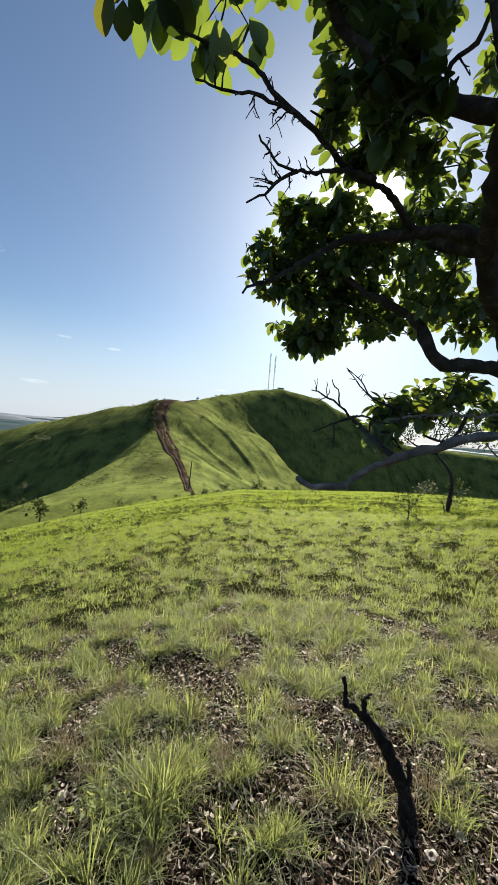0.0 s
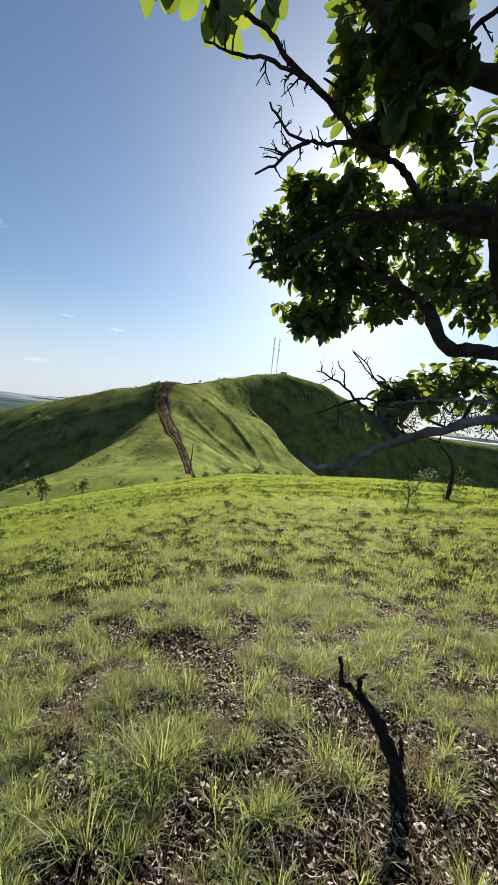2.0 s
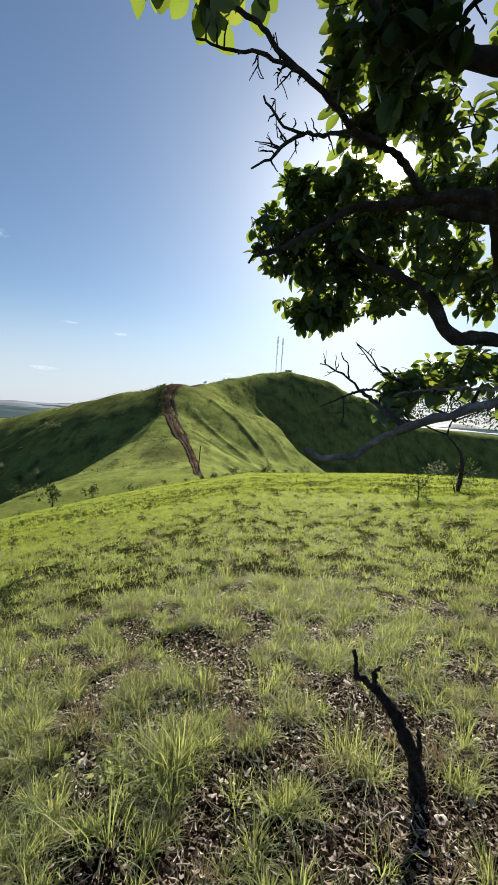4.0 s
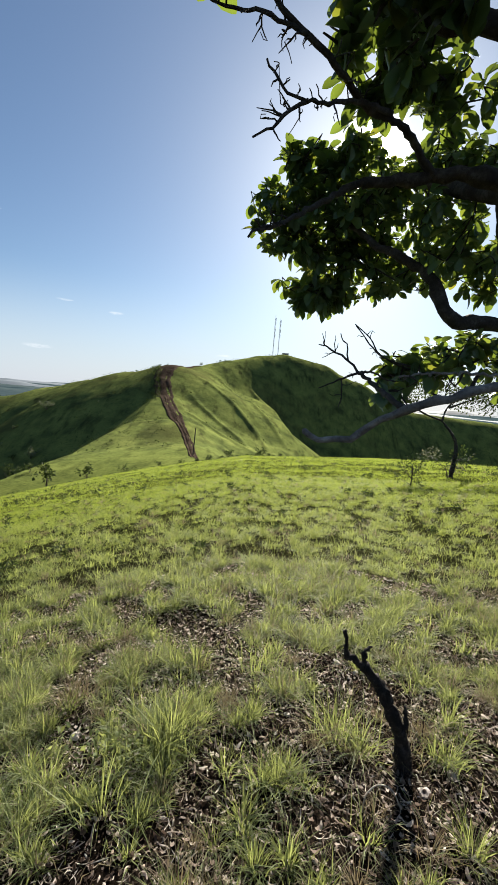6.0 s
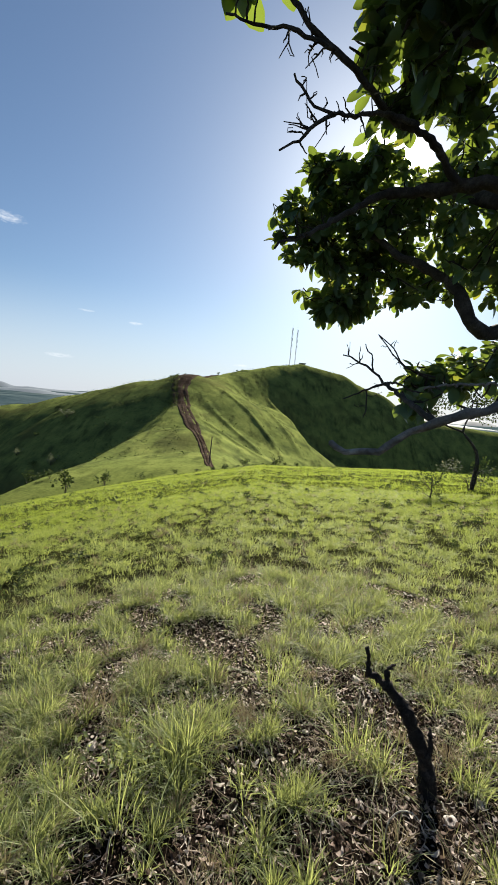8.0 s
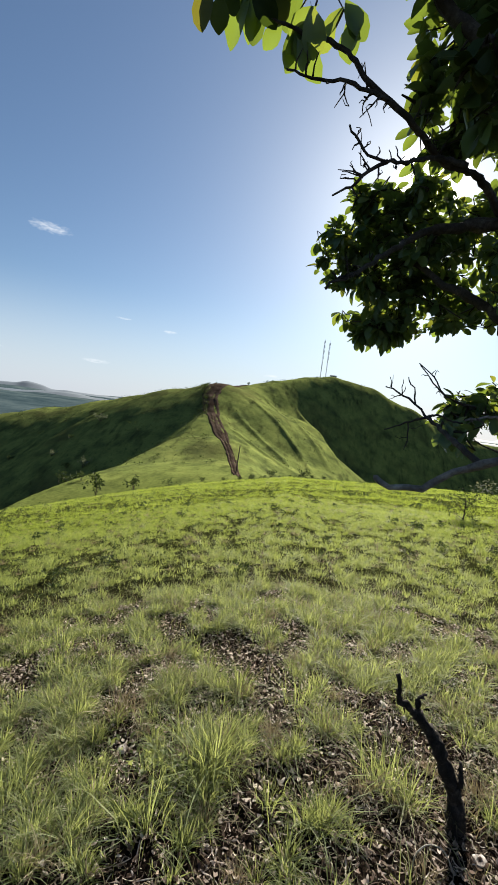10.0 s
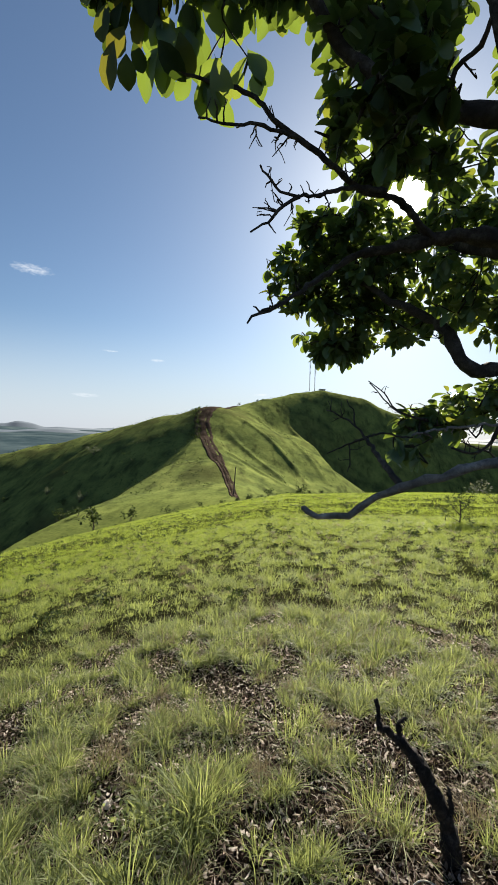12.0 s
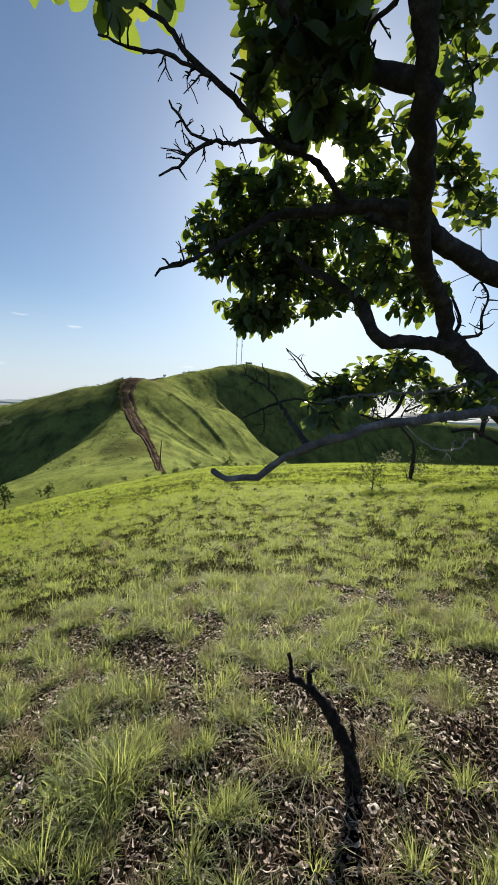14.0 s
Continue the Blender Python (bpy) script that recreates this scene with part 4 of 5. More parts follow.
def scatter(count, r0, r1, lo=-56, hi=52):
    r = np.sqrt(rng.uniform(r0 * r0, r1 * r1, count))
    a = np.radians(rng.uniform(lo, hi, count))
    return 0.5 + r * np.sin(a), -0.2 + r * np.cos(a)


def blade_mesh(name, sets, material, sink=0.02):
    """Grass blades; each set comes with the number of bends its blades have."""
    VV, TT, base = [], [], 0
    for bends, (x, y, h, bend, way, width) in sets:
        n = len(x)
        root = np.stack([x, y, land(x, y) - sink], -1)
        out = np.stack([np.cos(way), np.sin(way), 0 * way], -1)
        face = rng.uniform(0, 2 * math.pi, n)
        side = np.stack([np.cos(face), np.sin(face), 0 * face], -1)
        levels = {2: ((0, 0.8), (0.4, 1.0), (0.75, 0.65)), 1: ((0, 0.9), (0.5, 0.9)), 0: ((0.1, 1.0),)}[bends]
        m = 2 * len(levels) + 1
        V = np.empty((n, m, 3), np.float32)
        for k, (t, w) in enumerate(levels):
            c = root + out * (bend * h * t ** 2)[:, None] + np.array([0, 0, 1.0]) * (h * (t - 0.35 * bend * t * t))[:, None]
            V[:, 2 * k] = c - side * (width * w / 2)[:, None]
            V[:, 2 * k + 1] = c + side * (width * w / 2)[:, None]
        V[:, m - 1] = root + out * (bend * h * 1.05)[:, None] + np.array([0, 0, 1.0]) * (h * (1 - 0.42 * bend))[:, None]
        t = []
        for k in range(len(levels) - 1):
            t += [(2 * k, 2 * k + 1, 2 * k + 3), (2 * k, 2 * k + 3, 2 * k + 2)]
        t = np.array(t + [(m - 3, m - 2, m - 1)])
        VV.append(V.reshape(-1, 3))
        TT.append((t[None] + m * np.arange(n)[:, None, None]).reshape(-1, 3) + base)
        base += m * n
    return fast_mesh(name, np.concatenate(VV), np.concatenate(TT), material)


def tufts(x, y, blades, spread, tall, width):
    """Blades of many tufts: arrays for blade_mesh."""
    n = len(x)
    per = rng.integers(int(blades * 0.5), int(blades * 1.5), n)
    idx = np.repeat(np.arange(n), per)
    m = len(idx)
    size = rng.uniform(0.55, 1.25, n)[idx]
    a = rng.uniform(0, 2 * math.pi, m)
    d = np.abs(rng.normal(0, spread, m)) * size
    bx, by = x[idx] + d * np.cos(a), y[idx] + d * np.sin(a)
    h = tall * size * rng.uniform(0.45, 1.15, m)
    bend = np.clip(rng.normal(0.72, 0.36, m), 0.02, 1.5)
    way = a + rng.normal(0, 0.6, m)
    # a light breeze from the open side leans the blades over a little
    return bx, by, h, bend, way, width * rng.uniform(0.6, 1.3, m)


def grass():
    green, dry = [], []
    for bends, count, r0, r1, blades, spread, tall, width in ((2, 1350, 0.7, 2.8, 88, 0.027, 0.165, 0.0038), (1, 2400, 2.8, 4.5, 62, 0.032, 0.165, 0.0056), (1, 9500, 4.5, 16, 52, 0.05, 0.17, 0.0058), (0, 14000, 16, 64, 18, 0.17, 0.2, 0.024)):
        x, y = scatter(count, r0, r1)
        keep = rng.random(count) > np.maximum(bareness(x, y), clearing(x, y))
        x, y = x[keep], y[keep]
        isdry = rng.random(len(x)) < (0.23 if r0 < 2 else 0.15 if r0 < 4 else 0.12 if r0 < 10 else 0.06)
        green.append((bends, tufts(x[~isdry], y[~isdry], blades, spread, tall, width)))
        dry.append((bends, tufts(x[isdry], y[isdry], int(blades * 0.8), spread, tall * 0.95, width * 0.8)))
    # the slope behind the viewpoint
    x, y = scatter(2600, 0.5, 9, 52, 304)
    keep = rng.random(2600) > clearing(x, y) * 0.7
    x, y = x[keep], y[keep]
    green.append((1, tufts(x[::4], y[::4], 24, 0.06, 0.2, 0.006)))
    green.append((1, tufts(x[1::4], y[1::4], 24, 0.06, 0.2, 0.006)))
    green.append((1, tufts(x[2::4], y[2::4], 24, 0.06, 0.17, 0.006)))
    dry.append((1, tufts(x[3::4], y[3::4], 20, 0.06, 0.18, 0.005)))
    # the big tufts that stand out
    bx = np.array([-0.22, 0.24, 0.2, 1.0, 1.1, 0.64, 0.04, 0.79, -0.3, 1.75])
    by = np.array([1.23, 1.58, 1.5, 1.56, 1.5, 2.08, 1.19, 2.32, 1.3, 1.37])
    green.append((2, tufts(bx, by, 120, 0.045, 0.24, 0.0042)))
    dx = np.array([-0.38, -0.44, -0.3, 0.9, 1.3])
    dy = np.array([1.95, 2.0, 1.98, 1.5, 1.5])
    dry.append((2, tufts(dx, dy, 70, 0.05, 0.24, 0.003)))
    # thin stray blades everywhere near
    x, y = scatter(6000, 0.7, 5.0)
    keep = rng.random(6000) > np.maximum(bareness(x, y) * 0.85, clearing(x, y) * 0.8)
    x, y = x[keep], y[keep]
    m = len(x)
    green.append((1, (x, y, rng.uniform(0.05, 0.2, m), np.clip(rng.normal(0.6, 0.3, m), 0, 1.2), rng.uniform(0, 6.28, m), rng.uniform(0.002, 0.0045, m))))
    x, y = scatter(7500, 0.7, 5.0)
    m = len(x)
    dry.append((1, (x, y, rng.uniform(0.04, 0.16, m), np.clip(rng.normal(1.0, 0.45, m), 0, 1.8), rng.uniform(0, 6.28, m), rng.uniform(0.0015, 0.0035, m))))
    thing("grass", "tufts of fresh green hill grass lit from behind", "grass", kind="stuff", data=blade_mesh("grass", green, M_GRASS))
    thing("dry_grass", "straw-coloured dead grass among the green tufts", "dry grass", kind="stuff", data=blade_mesh("dry_grass", dry, M_STRAW))


grass()


def turf():
    """The short even sward between the tufts: single small blades."""
    out = []
    for count, r0, r1, h0, h1, w in ((16000, 1.2, 5.0, 0.03, 0.09, 0.0035), (120000, 5.0, 20, 0.04, 0.11, 0.008), (90000, 20, 66, 0.08, 0.17, 0.026)):
        x, y = scatter(count, r0, r1)
        keep = rng.random(count) > np.maximum(bareness(x, y), clearing(x, y) * 0.6) * 0.95
        x, y = x[keep], y[keep]
        n = len(x)
        z = land(x, y) - 0.015
        h, w_ = rng.uniform(h0, h1, n), w * rng.uniform(0.6, 1.3, n)
        a, f = rng.uniform(0, 6.283, n), rng.uniform(0, 6.283, n)
        side = np.stack([np.cos(f) * w_ / 2, np.sin(f) * w_ / 2, 0 * f], -1)
        root = np.stack([x, y, z], -1)
        tip = root + np.stack([np.cos(a) * h * 0.6, np.sin(a) * h * 0.6, h], -1)
        out.append(np.stack([root - side, root + side, tip], 1).reshape(-1, 3))
    V = np.concatenate(out)
    thing("turf", "short green turf covering the slope between tufts", "turf", kind="stuff", data=fast_mesh("turf", V, np.arange(len(V)).reshape(-1, 3), M_GRASS))


turf()


def shard(length, width, ragged, curl, seed):
    """One torn, curled piece of dead leaf."""
    g = np.random.default_rng(seed)
    V, T = [], []
    rows = 4
    for i in range(rows):
        t = i / (rows - 1)
        w = width * (0.25 + math.sin(math.pi * min(t * 0.9 + 0.08, 1)) * g.uniform(1 - ragged, 1)) / 2
        z = curl * length * (t - 0.5) ** 2
        V += [(-w, (t - 0.5) * length, z + curl * w * g.uniform(0.4, 1.4)), (g.normal(0, 0.1) * w, (t - 0.5) * length, z), (w * g.uniform(0.7, 1), (t - 0.5) * length, z + curl * w * g.uniform(0.4, 1.4))]
    for i in range(rows - 1):
        for j in (0, 1):
            a = 3 * i + j
            T += [(a, a + 1, a + 4), (a, a + 4, a + 3)]
    return np.array(V), np.array(T)


def litter():
    """Torn and curled dead leaves on the bare soil."""
    x, y = scatter(105000, 0.5, 4.4)
    bx, by = scatter(12000, 0.2, 3.2, 50, 306)
    x, y = np.concatenate([x, bx]), np.concatenate([y, by])
    keep = rng.random(len(x)) < 0.16 + 0.72 * np.maximum(bareness(x, y), 0.7 * clearing(x, y))
    x, y = x[keep], y[keep]
    n = len(x)
    z = land(x, y)
    shapes = [shard(*s) for s in ((0.042, 0.016, 0.7, 1.4, 1), (0.028, 0.015, 0.8, -0.9, 2), (0.05, 0.009, 0.6, 0.9, 3), (0.024, 0.018, 0.85, 1.7, 4), (0.036, 0.012, 0.8, -1.3, 5), (0.07, 0.005, 0.4, 0.5, 6))]
    yaw, tilt, roll = rng.uniform(0, 6.283, n), rng.normal(0, 0.45, n), rng.normal(0, 0.7, n)
    sc, pick = rng.uniform(0.2, 0.95, n) ** 1.3, rng.integers(0, 6, n)
    V, T, base = [], [], 0
    for i in range(n):
        tv, tt = shapes[pick[i]]
        R = Euler((tilt[i], roll[i], yaw[i])).to_matrix()
        V.append((tv * sc[i]) @ np.array(R).T + (x[i], y[i], z[i] + 0.006 + 0.010 * rng.random()))
        T.append(tt + base)
        base += len(tv)
    thing("leaf_litter", "torn curled grey-brown dead leaves on bare soil", "leaf litter", kind="stuff", data=fast_mesh("leaf_litter", np.concatenate(V), np.concatenate(T), M_LITTER))


litter()


def stone_mesh(name, size, seed):
    bm = bmesh.new()
    bmesh.ops.create_icosphere(bm, subdivisions=2, radius=1)
    noise.seed_set(seed)
    for v in bm.verts:
        v.co *= 1 + 0.45 * noise.noise(v.co * 1.3 + Vector((seed, 0, 0)))
        v.co = Vector((v.co.x * size, v.co.y * size * 0.8, v.co.z * size * 0.55))
    me = bpy.data.meshes.new(name)
    bm.to_mesh(me)
    bm.free()
    me.materials.append(M_STONE)
    return me


def stones():
    shapes = [stone_mesh("stone", 1.0, s) for s in (1, 2, 3)]
    spots = [(1.3, 1.28, 0.028), (1.46, 1.38, 0.022), (0.79, 1.70, 0.018), (0.83, 1.49, 0.014), (-0.27, 1.7, 0.03), (1.15, 2.2, 0.025), (1.25, 2.12, 0.02), (1.7, 1.75, 0.02)]
    for k in range(60):
        x, y = scatter(1, 0.9, 3.2)
        if rng.random() < 0.1 + bareness(x, y)[0]:
            spots.append((float(x[0]), float(y[0]), rng.uniform(0.007, 0.02)))
    for k, (x, y, s) in enumerate(spots):
        ob = thing("stone", "small pale stone lying on the soil", "stone", (x, y, land_at(x, y) + s * 0.2), "stones on the soil", data=shapes[k % 3])
        ob.rotation_euler, ob.scale = (rng.normal(0, 0.2), rng.normal(0, 0.2), rng.uniform(0, 6.28)), (s, s, s)


stones()


# ---------------- plants on the slope ----------------
def leafy_mesh(name, centres, radius, per, leaf, material, seed):
    """Small leaves in clumps round the given centres."""
    g = np.random.default_rng(seed)
    # a small folded leaf: stalk, two edges, tip and midrib
    tv = np.array([(0, 0, 0), (-0.26, 0.55, 0.07), (0.26, 0.55, 0.07), (0, 1, -0.16), (0, 0.5, -0.02)]) * leaf
    tt = np.array([(0, 4, 1), (0, 2, 4), (1, 4, 3), (4, 2, 3)])
    V, T, b = [], [], 0
    for c in centres:
        for _ in range(per):
            d = g.normal(0, 1, 3)
            d /= np.linalg.norm(d)
            R = frame_to(d + (0, 0, 0.3), g.normal(0, 0.6))
            V.append((tv * g.uniform(0.7, 1.3)) @ R.T + np.asarray(c) + d * radius * g.random() ** 0.5)
            T.append(tt + b)
            b += len(tv)
    return fast_mesh(name, np.concatenate(V), np.concatenate(T), material, True)


def small_tree(name, label, at, trunk, branches, clumps, radius, per, leaf, leaf_mat, r0, category="tree", group=""):
    """A crooked small tree or shrub: trunk, branches and clumps of leaves, in metres from its foot."""
    ob = thing(name, label, category, (*at, land_at(*at)), group)
    V, F = tube(trunk, r0, r0 * 0.4, step=0.12, sides=7, rough=0.2)
    part("trunk", mesh_of("trunk", V, F, M_BARK), ob)
    for br in branches:
        V, F = tube(br, r0 * 0.45, r0 * 0.12, step=0.12, sides=5, rough=0.15)
        part("branch", mesh_of("branch", V, F, M_BARK), ob)
    part("crown", leafy_mesh("crown", clumps, radius, per, leaf, leaf_mat, len(clumps) * 7 + per), ob)
    return ob


small_tree("small_tree", "crooked dark-trunked small tree on the grassy crest", (8.75, 15.9),
           [(0, 0, -0.1), (0.05, 0, 0.55), (0.09, 0, 1.0), (0.04, 0, 1.45), (-0.17, 0, 1.8), (-0.45, 0, 2.1), (-0.62, 0.05, 2.3)],
           [[(-0.6, 0, 2.28), (-1.0, 0.1, 2.4), (-1.5, 0.1, 2.6), (-2.4, 0.1, 3.2)], [(-0.6, 0, 2.28), (-0.5, 0.1, 2.6), (-0.35, 0.1, 2.9), (0.1, 0.1, 3.4)], [(-0.4, 0, 2.8), (0.6, 0.2, 3.2), (1.4, 0.2, 3.4)], [(0.07, 0, 0.6), (0.2, 0, 0.75), (0.34, 0, 0.85)]],
           [(-2.6, 0, 3.25), (-2.2, 0.2, 3.4), (-1.7, 0, 3.3), (-1.2, 0.2, 3.6), (-0.7, 0, 3.4), (-0.2, 0.2, 3.8), (0.3, 0, 3.5), (0.7, 0.2, 3.7), (1.1, 0, 3.45), (1.5, 0.3, 3.3), (0.6, 0.1, 3.05), (1.3, 0.1, 3.0), (-1.9, 0.2, 2.95), (0.1, 0.2, 3.1), (0.36, 0, 0.86)],
           0.46, 170, 0.115, M_SHRUB, 0.1)
small_tree("shrub", "pale-leaved shrub under the crooked small tree", (8.6, 15.75), [(0, 0, -0.1), (-0.1, 0, 0.3), (-0.2, 0, 0.5)],
           [[(-0.1, 0, 0.3), (-0.4, 0.1, 0.6), (-0.8, 0.1, 0.85)], [(-0.1, 0, 0.2), (0.2, 0, 0.45), (0.35, 0, 0.5)]],
           [(-0.9, 0.1, 0.95), (-0.65, 0.1, 1.08), (-0.5, 0.1, 0.9), (-0.75, 0.1, 0.8), (0.3, 0, 0.55), (0.4, 0, 0.4), (-1.1, 0.1, 0.85)], 0.16, 26, 0.1, M_PALE, 0.03, "shrub")
small_tree("shrub", "dark leafy shrub standing in the grass of the crest", (5.56, 11.98),
           [(0, 0, -0.1), (0.02, 0, 0.35), (0, 0, 0.7)], [[(0.01, 0, 0.3), (-0.2, 0, 0.5), (-0.28, 0, 0.7)], [(0.01, 0, 0.4), (0.2, 0, 0.6), (0.3, 0, 0.85)], [(0, 0, 0.1), (-0.3, 0, 0.25)]],
           [(0, 0, 0.8), (-0.28, 0, 0.72), (0.3, 0, 0.9), (0.1, 0, 0.65), (-0.4, 0, 0.3), (0.15, 0, 0.3), (-0.1, 0, 0.95), (0.35, 0.1, 0.7)], 0.11, 18, 0.085, M_SHRUB, 0.028, "shrub")


def bush(at, tall, seed, label, group, material=None):
    g = np.random.default_rng(seed)
    br, cl = [], []
    for _ in range(7):
        d = np.array([g.normal(0, 0.45), g.normal(0, 0.45), 1.0]) * tall * g.uniform(0.6, 1.0)
        br.append([(0, 0, 0.05), tuple(d * 0.5 + g.normal(0, 0.06, 3) * tall), tuple(d)])
        cl += [tuple(d), tuple(d * 0.75 + g.normal(0, 0.1, 3) * tall)]
    return small_tree("bush", label, at, [(0, 0, -0.15), (0.02, 0, 0.2 * tall), (0, 0, 0.4 * tall)], br, cl, 0.15 * tall, 16, 0.14 * tall + 0.03, material or M_SHRUB, 0.03 * tall, "bush", group)


def at_polar(r, az):
    return polar(r, az, 0)[:2]


bush(at_polar(42, -26.1), 2.0, 1, "sparse twisted bush on the falling slope", "bushes on the slope")
bush(at_polar(45, -21.3), 1.5, 2, "low thin bush on the falling slope", "bushes on the slope")
bush(at_polar(70, -16.5), 1.4, 3, "low thin bush on the falling slope", "bushes on the slope")
for k, (r, az, tall) in enumerate(((47, -2.4, 1.0), (46, 2.4, 1.0), (45, 1.7, 0.6), (47, -5.5, 0.65), (47, -4.8, 0.5), (46, -3.6, 0.4), (45, 3.4, 0.4), (46, 0.2, 0.35), (46, -1.2, 0.3), (44, 5, 0.45),
                                   (50, -6.8, 0.5), (52, 11, 0.6), (60, -8.9, 0.6), (64, -12, 0.8))):
    bush(at_polar(r, az), tall, 10 + k, "small dark bush at the edge of the crest", "bushes along the crest")
for k, (r, az, tall) in enumerate(((228, -12.6, 3), (231, -13.4, 2.4), (236, -15.5, 2.2), (226, -11.5, 2.0), (260, -7.0, 4.2), (280, -4.4, 2.4), (285, -3.7, 2.4), (244, -18, 2.0))):
    bush(at_polar(r, az), tall * 0.5, 30 + k, "small tree on the skyline of the hill", "trees on the skyline")
bush(at_polar(230, 13.3), 5, 50, "lone tree on the shaded hillside", "trees in the valley")
g = np.random.default_rng(5)
for k in range(34):
    r, az = g.uniform(95, 210), g.uniform(-56, -26)
    bush(at_polar(r, az), g.uniform(1.6, 4.0), 60 + k % 6, "round-crowned tree in the shaded valley", "trees in the valley", M_PALE if k % 5 == 0 else None)


def valley_tree(r, az, top, seed):
    """A tall tree in the hollow; top is the height angle that its crown reaches."""
    x, y, z = polar(r, az, top)
    tall = z - land_at(x, y)
    gg = np.random.default_rng(seed)
    clumps, limbs = [], []
    for _ in range(13):
        p = (gg.normal(0, 0.2) * tall * 0.8, gg.normal(0, 0.2) * tall * 0.8, tall * gg.uniform(0.5, 0.93))
        clumps.append(p)
        limbs.append([(0, 0, tall * 0.3), (p[0] * 0.4, p[1] * 0.4, p[2] * 0.7), p])
    small_tree("valley_tree", "grey-green tree standing in the shaded hollow", (x, y), [(0, 0, -0.3), (0.02 * tall, 0, 0.3 * tall), (0, 0, 0.6 * tall)],
               limbs, clumps, 0.10 * tall, 60, 0.45, M_PALE, 0.025 * tall, "tree", "tall trees in the hollow")


for k, (r, az, top) in enumerate(((150, -42.9, -11.6), (158, -41.6, -12.4), (146, -47.6, -13.2), (152, -44.6, -13.6), (165, -39.6, -13.0))):
    valley_tree(r, az, top, 700 + k)


def scrub():
    """Far scrub on the hill flanks, too small and many to count."""
    gg = np.random.default_rng(9)
    cs = []
    for _ in range(320):
        r = gg.uniform(172, 224)
        x, y, _z = polar(r, -12.5 - gg.exponential(0.7) - (r - 224) * 0.008 * gg.random(), 0)
        cs.append((x, y, land_at(x, y) + 0.15))
    for line in (TOP_RIDGE[1:6], LEFT_RIDGE[1:6]):
        for p in curve_points(line, 0.9):
            if vnoise(p[0], p[1], 7, 41) > 0.0:
                cs.append((p[0] + gg.normal(0, 0.8), p[1] + gg.normal(0, 0.8), land_at(p[0], p[1]) + 0.15))
    for _ in range(1500):
        x, y, _z = polar(gg.uniform(110, 300), gg.uniform(-56, -11), 0)
        if vnoise(x, y, 18, 21) > -0.1:
            cs.append((x, y, land_at(x, y) + 0.3))
    for _ in range(160):
        x, y, _z = polar(gg.uniform(150, 330), gg.uniform(-6, 30), 0)
        cs.append((x, y, land_at(x, y) + 0.3))
    for line, _w, _h in RIBS[:5]:
        c = curve_points([(a, b, 0) for a, b in line], 1.5)[:, :2]
        for a, b in c:
            if gg.random() < 0.45:
                a, b = a + gg.normal(0.8, 0.7), b + gg.normal(0.5, 0.8)
                cs.append((a, b, land_at(a, b) + 0.05))
    thing("scrub", "low dark scrub scattered over the hill flanks", "scrub", kind="stuff", data=leafy_mesh("scrub", cs, 0.6, 8, 0.45, M_SHRUB, 91))


scrub()


def forbs():
    """Low broad-leaved plants dotted over the turf."""
    shapes = []
    for s in range(4):
        gg = np.random.default_rng(200 + s)
        cs = [(gg.normal(0, 0.05), gg.normal(0, 0.05), 0.05 + 0.06 * gg.random()) for _ in range(5)]
        shapes.append(leafy_mesh("low_plant", cs, 0.045, 10, 0.06, M_SHRUB, 300 + s))
    x, y = scatter(230, 4.5, 26)
    for k in range(len(x)):
        ob = thing("low_plant", "low dark-leaved plant growing in the turf", "plant", (float(x[k]), float(y[k]), land_at(x[k], y[k])), "low plants in the turf")
        part("foliage", shapes[k % 4], ob)
        s = rng.uniform(0.6, 1.3)
        ob.scale, ob.rotation_euler = (s, s, s), (0, 0, rng.uniform(0, 6.28))
    x, y = scatter(2600, 14, 62)
    keep = vnoise(x, y, 5, 31) > -0.1
    x, y = x[keep], y[keep]
    z = land(x, y)
    cs = [(float(a), float(b), float(c) + 0.07) for a, b, c in zip(x, y, z)]
    thing("low_weeds", "dark low weeds dotted through the distant turf", "weeds", kind="stuff", data=leafy_mesh("low_weeds", cs, 0.12, 6, 0.13, M_SHRUB, 401))
    x, y = scatter(420, 5, 15)
    z = land(x, y)
    cs = [(float(a), float(b), float(c) + 0.05) for a, b, c in zip(x, y, z)]
    thing("small_weeds", "small dark weeds scattered between the tufts", "weeds", kind="stuff", data=leafy_mesh("small_weeds", cs, 0.075, 16, 0.045, M_SHRUB, 402))
    ob = thing("leafy_plant", "small yellow-green leafy plant beside the grass tufts", "plant", (0.04, 1.45, land_at(0.04, 1.45)))
    cs = [(rng.normal(0, 0.1), rng.normal(0, 0.07), 0.03 + 0.08 * rng.random()) for _ in range(30)]
    part("foliage", leafy_mesh("foliage", cs, 0.035, 8, 0.028, M_GRASS, 77), ob)


forbs()


# ---------------- works of people ----------------
def pole():
    x, y, _ = polar(100, -7.35, 0)
    at = (x, y, land_at(x, y))
    ob = thing("pole", "plain weathered wooden pole beside the foot of the track", "pole", at)
    V, F = tube([(0, 0, -0.5), (0.1, 0, 2.2), (0.2, 0, 4.6), (0.3, 0, 6.9)], 0.16, 0.11, step=0.5, sides=10, rough=0.03)
    part("shaft", mesh_of("shaft", V, F, M_POST), ob)


pole()


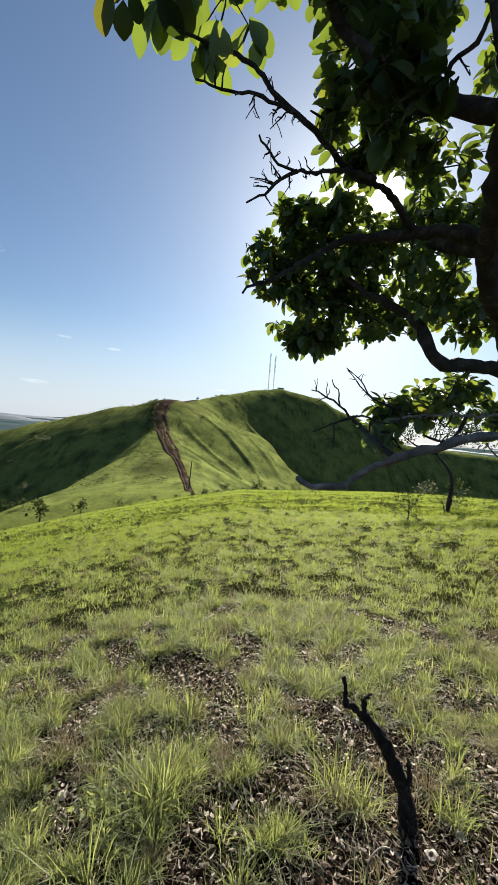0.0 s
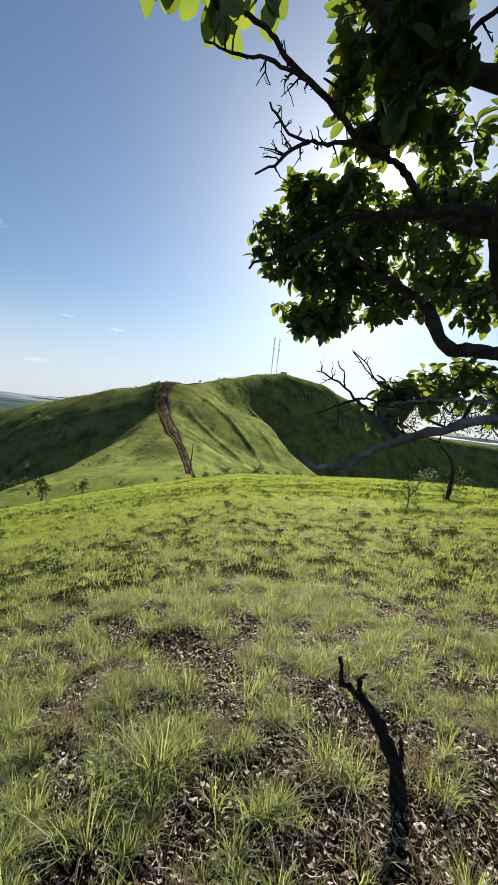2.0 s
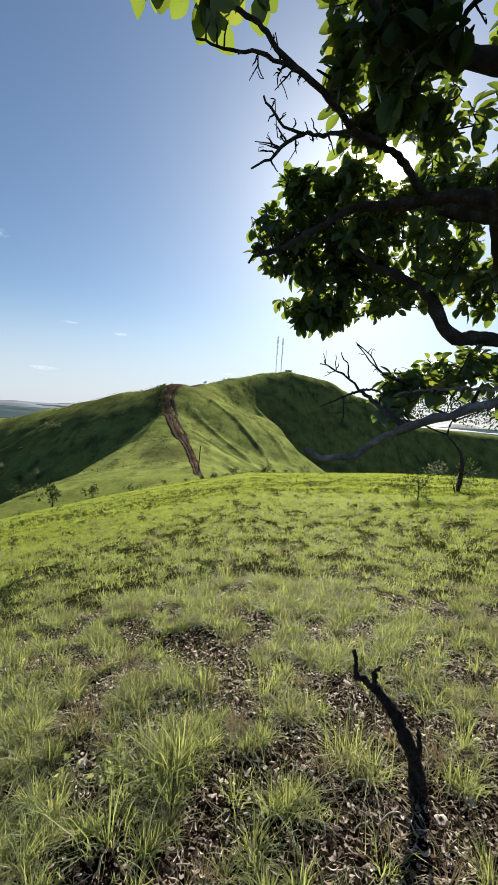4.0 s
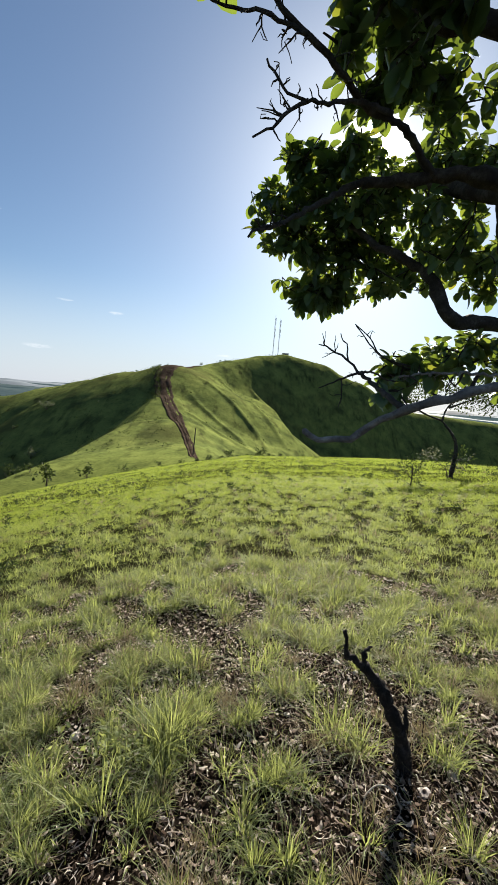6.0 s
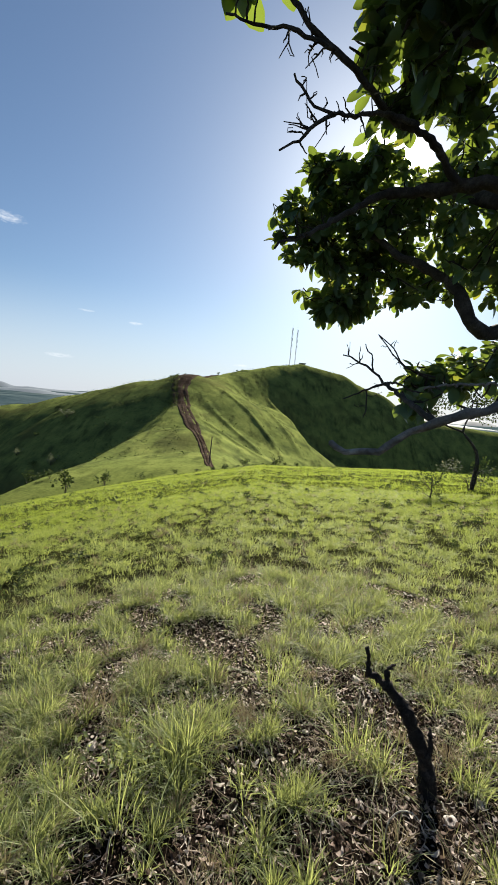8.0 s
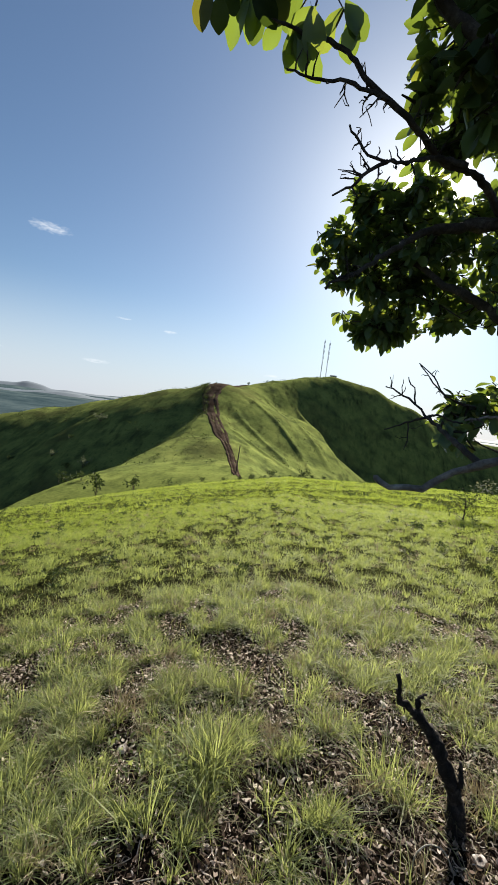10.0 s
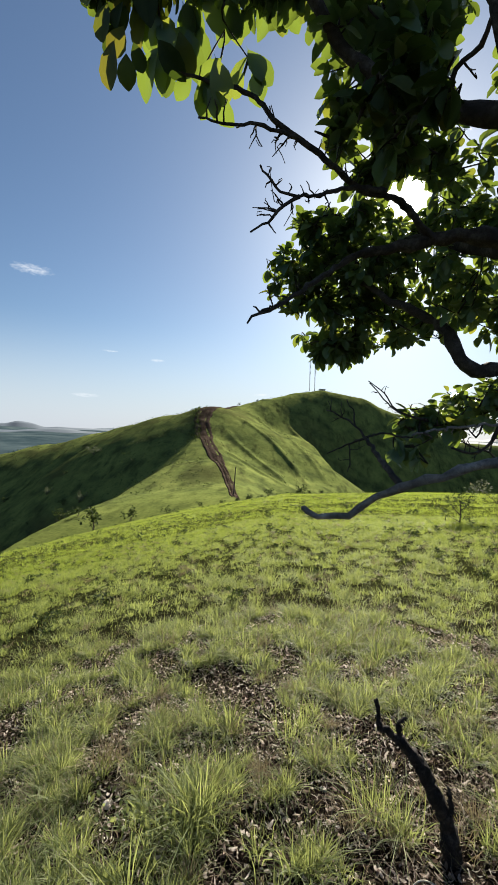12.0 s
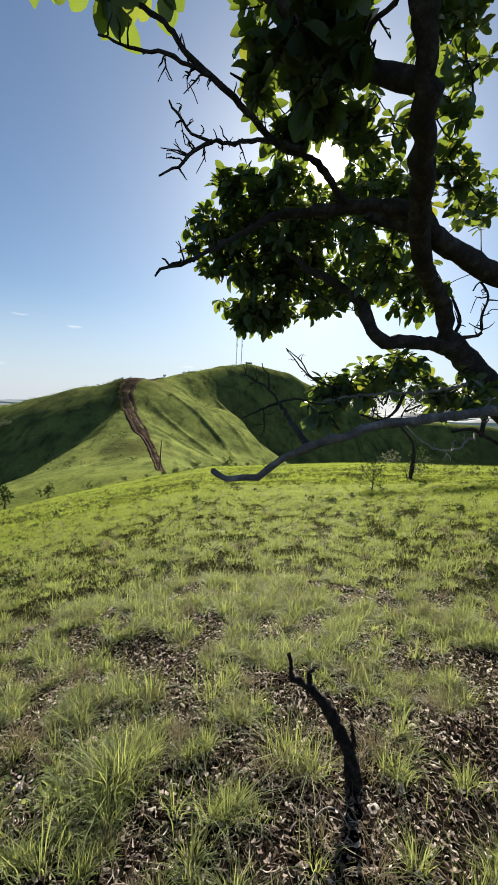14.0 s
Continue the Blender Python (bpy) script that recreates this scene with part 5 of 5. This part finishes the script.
def mast(r, az, tall):
    x, y, _ = polar(r, az, 0)
    ob = thing("lattice_mast", "tall slender steel lattice radio mast on the hilltop", "radio mast", (x, y, land_at(x, y) - 0.2), "radio masts")
    w = 0.3
    legs = [(w * math.cos(a), w * math.sin(a)) for a in (0.5, 2.6, 4.7)]
    for lx, ly in legs:
        V, F = tube([(lx, ly, 0), (lx, ly, tall / 2), (lx, ly, tall)], 0.06, 0.06, step=3, sides=6, rough=0)
        part("leg", mesh_of("leg", V, F, M_STEEL), ob)
    specs = []
    k = int(tall / 1.2)
    for i in range(k):
        for j in range(3):
            a, b = legs[j], legs[(j + 1) % 3]
            specs.append(([(*a, i * 1.2), ((a[0] + b[0]) / 2, (a[1] + b[1]) / 2, i * 1.2 + 0.6), (*b, (i + 1) * 1.2)], 0.025, 0.025))
    V, F = tubes(specs, step=2, sides=4, rough=0)
    part("bracing", mesh_of("bracing", V, F, M_STEEL), ob)
    for z in (0.55, 0.7, 0.85, 0.97):
        V, F = tube([(0.55, -0.3, tall * z - 1.2), (0.55, -0.3, tall * z), (0.55, -0.3, tall * z + 1.2)], 0.15, 0.15, step=1, sides=8, rough=0)
        part("antenna", mesh_of("antenna", V, F, M_STEEL), ob, "panel antenna")
    V, F = tube([(0, 0, tall - 0.5), (0, 0, tall + 1.2), (0, 0, tall + 2.4)], 0.06, 0.03, step=1, sides=6, rough=0)
    part("spike", mesh_of("spike", V, F, M_STEEL), ob)


mast(331, 3.45, 27)
mast(329, 2.75, 29.5)


def box(bm, x0, y0, z0, x1, y1, z1):
    vs = [bm.verts.new(p) for p in ((x0, y0, z0), (x1, y0, z0), (x1, y1, z0), (x0, y1, z0), (x0, y0, z1), (x1, y0, z1), (x1, y1, z1), (x0, y1, z1))]
    for q in ((0, 3, 2, 1), (4, 5, 6, 7), (0, 1, 5, 4), (1, 2, 6, 5), (2, 3, 7, 6), (3, 0, 4, 7)):
        bm.faces.new([vs[i] for i in q])


def bm_mesh(name, bm, material, bevel=0.0):
    if bevel:
        bmesh.ops.bevel(bm, geom=bm.edges[:], offset=bevel, segments=2, affect="EDGES")
    me = bpy.data.meshes.new(name)
    bm.to_mesh(me)
    bm.free()
    me.materials.append(material)
    return me


def hut():
    x, y, _ = polar(331, 4.5, 0)
    ob = thing("hut", "low equipment hut beside the masts on the summit", "hut", (x, y, land_at(x, y) - 1.1))
    b = bmesh.new()
    box(b, -2.4, -1.4, 0, 2.4, 1.4, 2.0)
    part("wall", bm_mesh("wall", b, M_HUT, 0.03), ob)
    b = bmesh.new()
    box(b, -2.7, -1.7, 2.0, 2.7, 1.7, 2.2)
    part("roof", bm_mesh("roof", b, M_ROOF, 0.04), ob, "flat dark roof slab")
    b = bmesh.new()
    box(b, -0.5, -1.46, 0.2, 0.5, -1.4, 1.9)
    part("door", bm_mesh("door", b, M_ROOF, 0.01), ob)


hut()
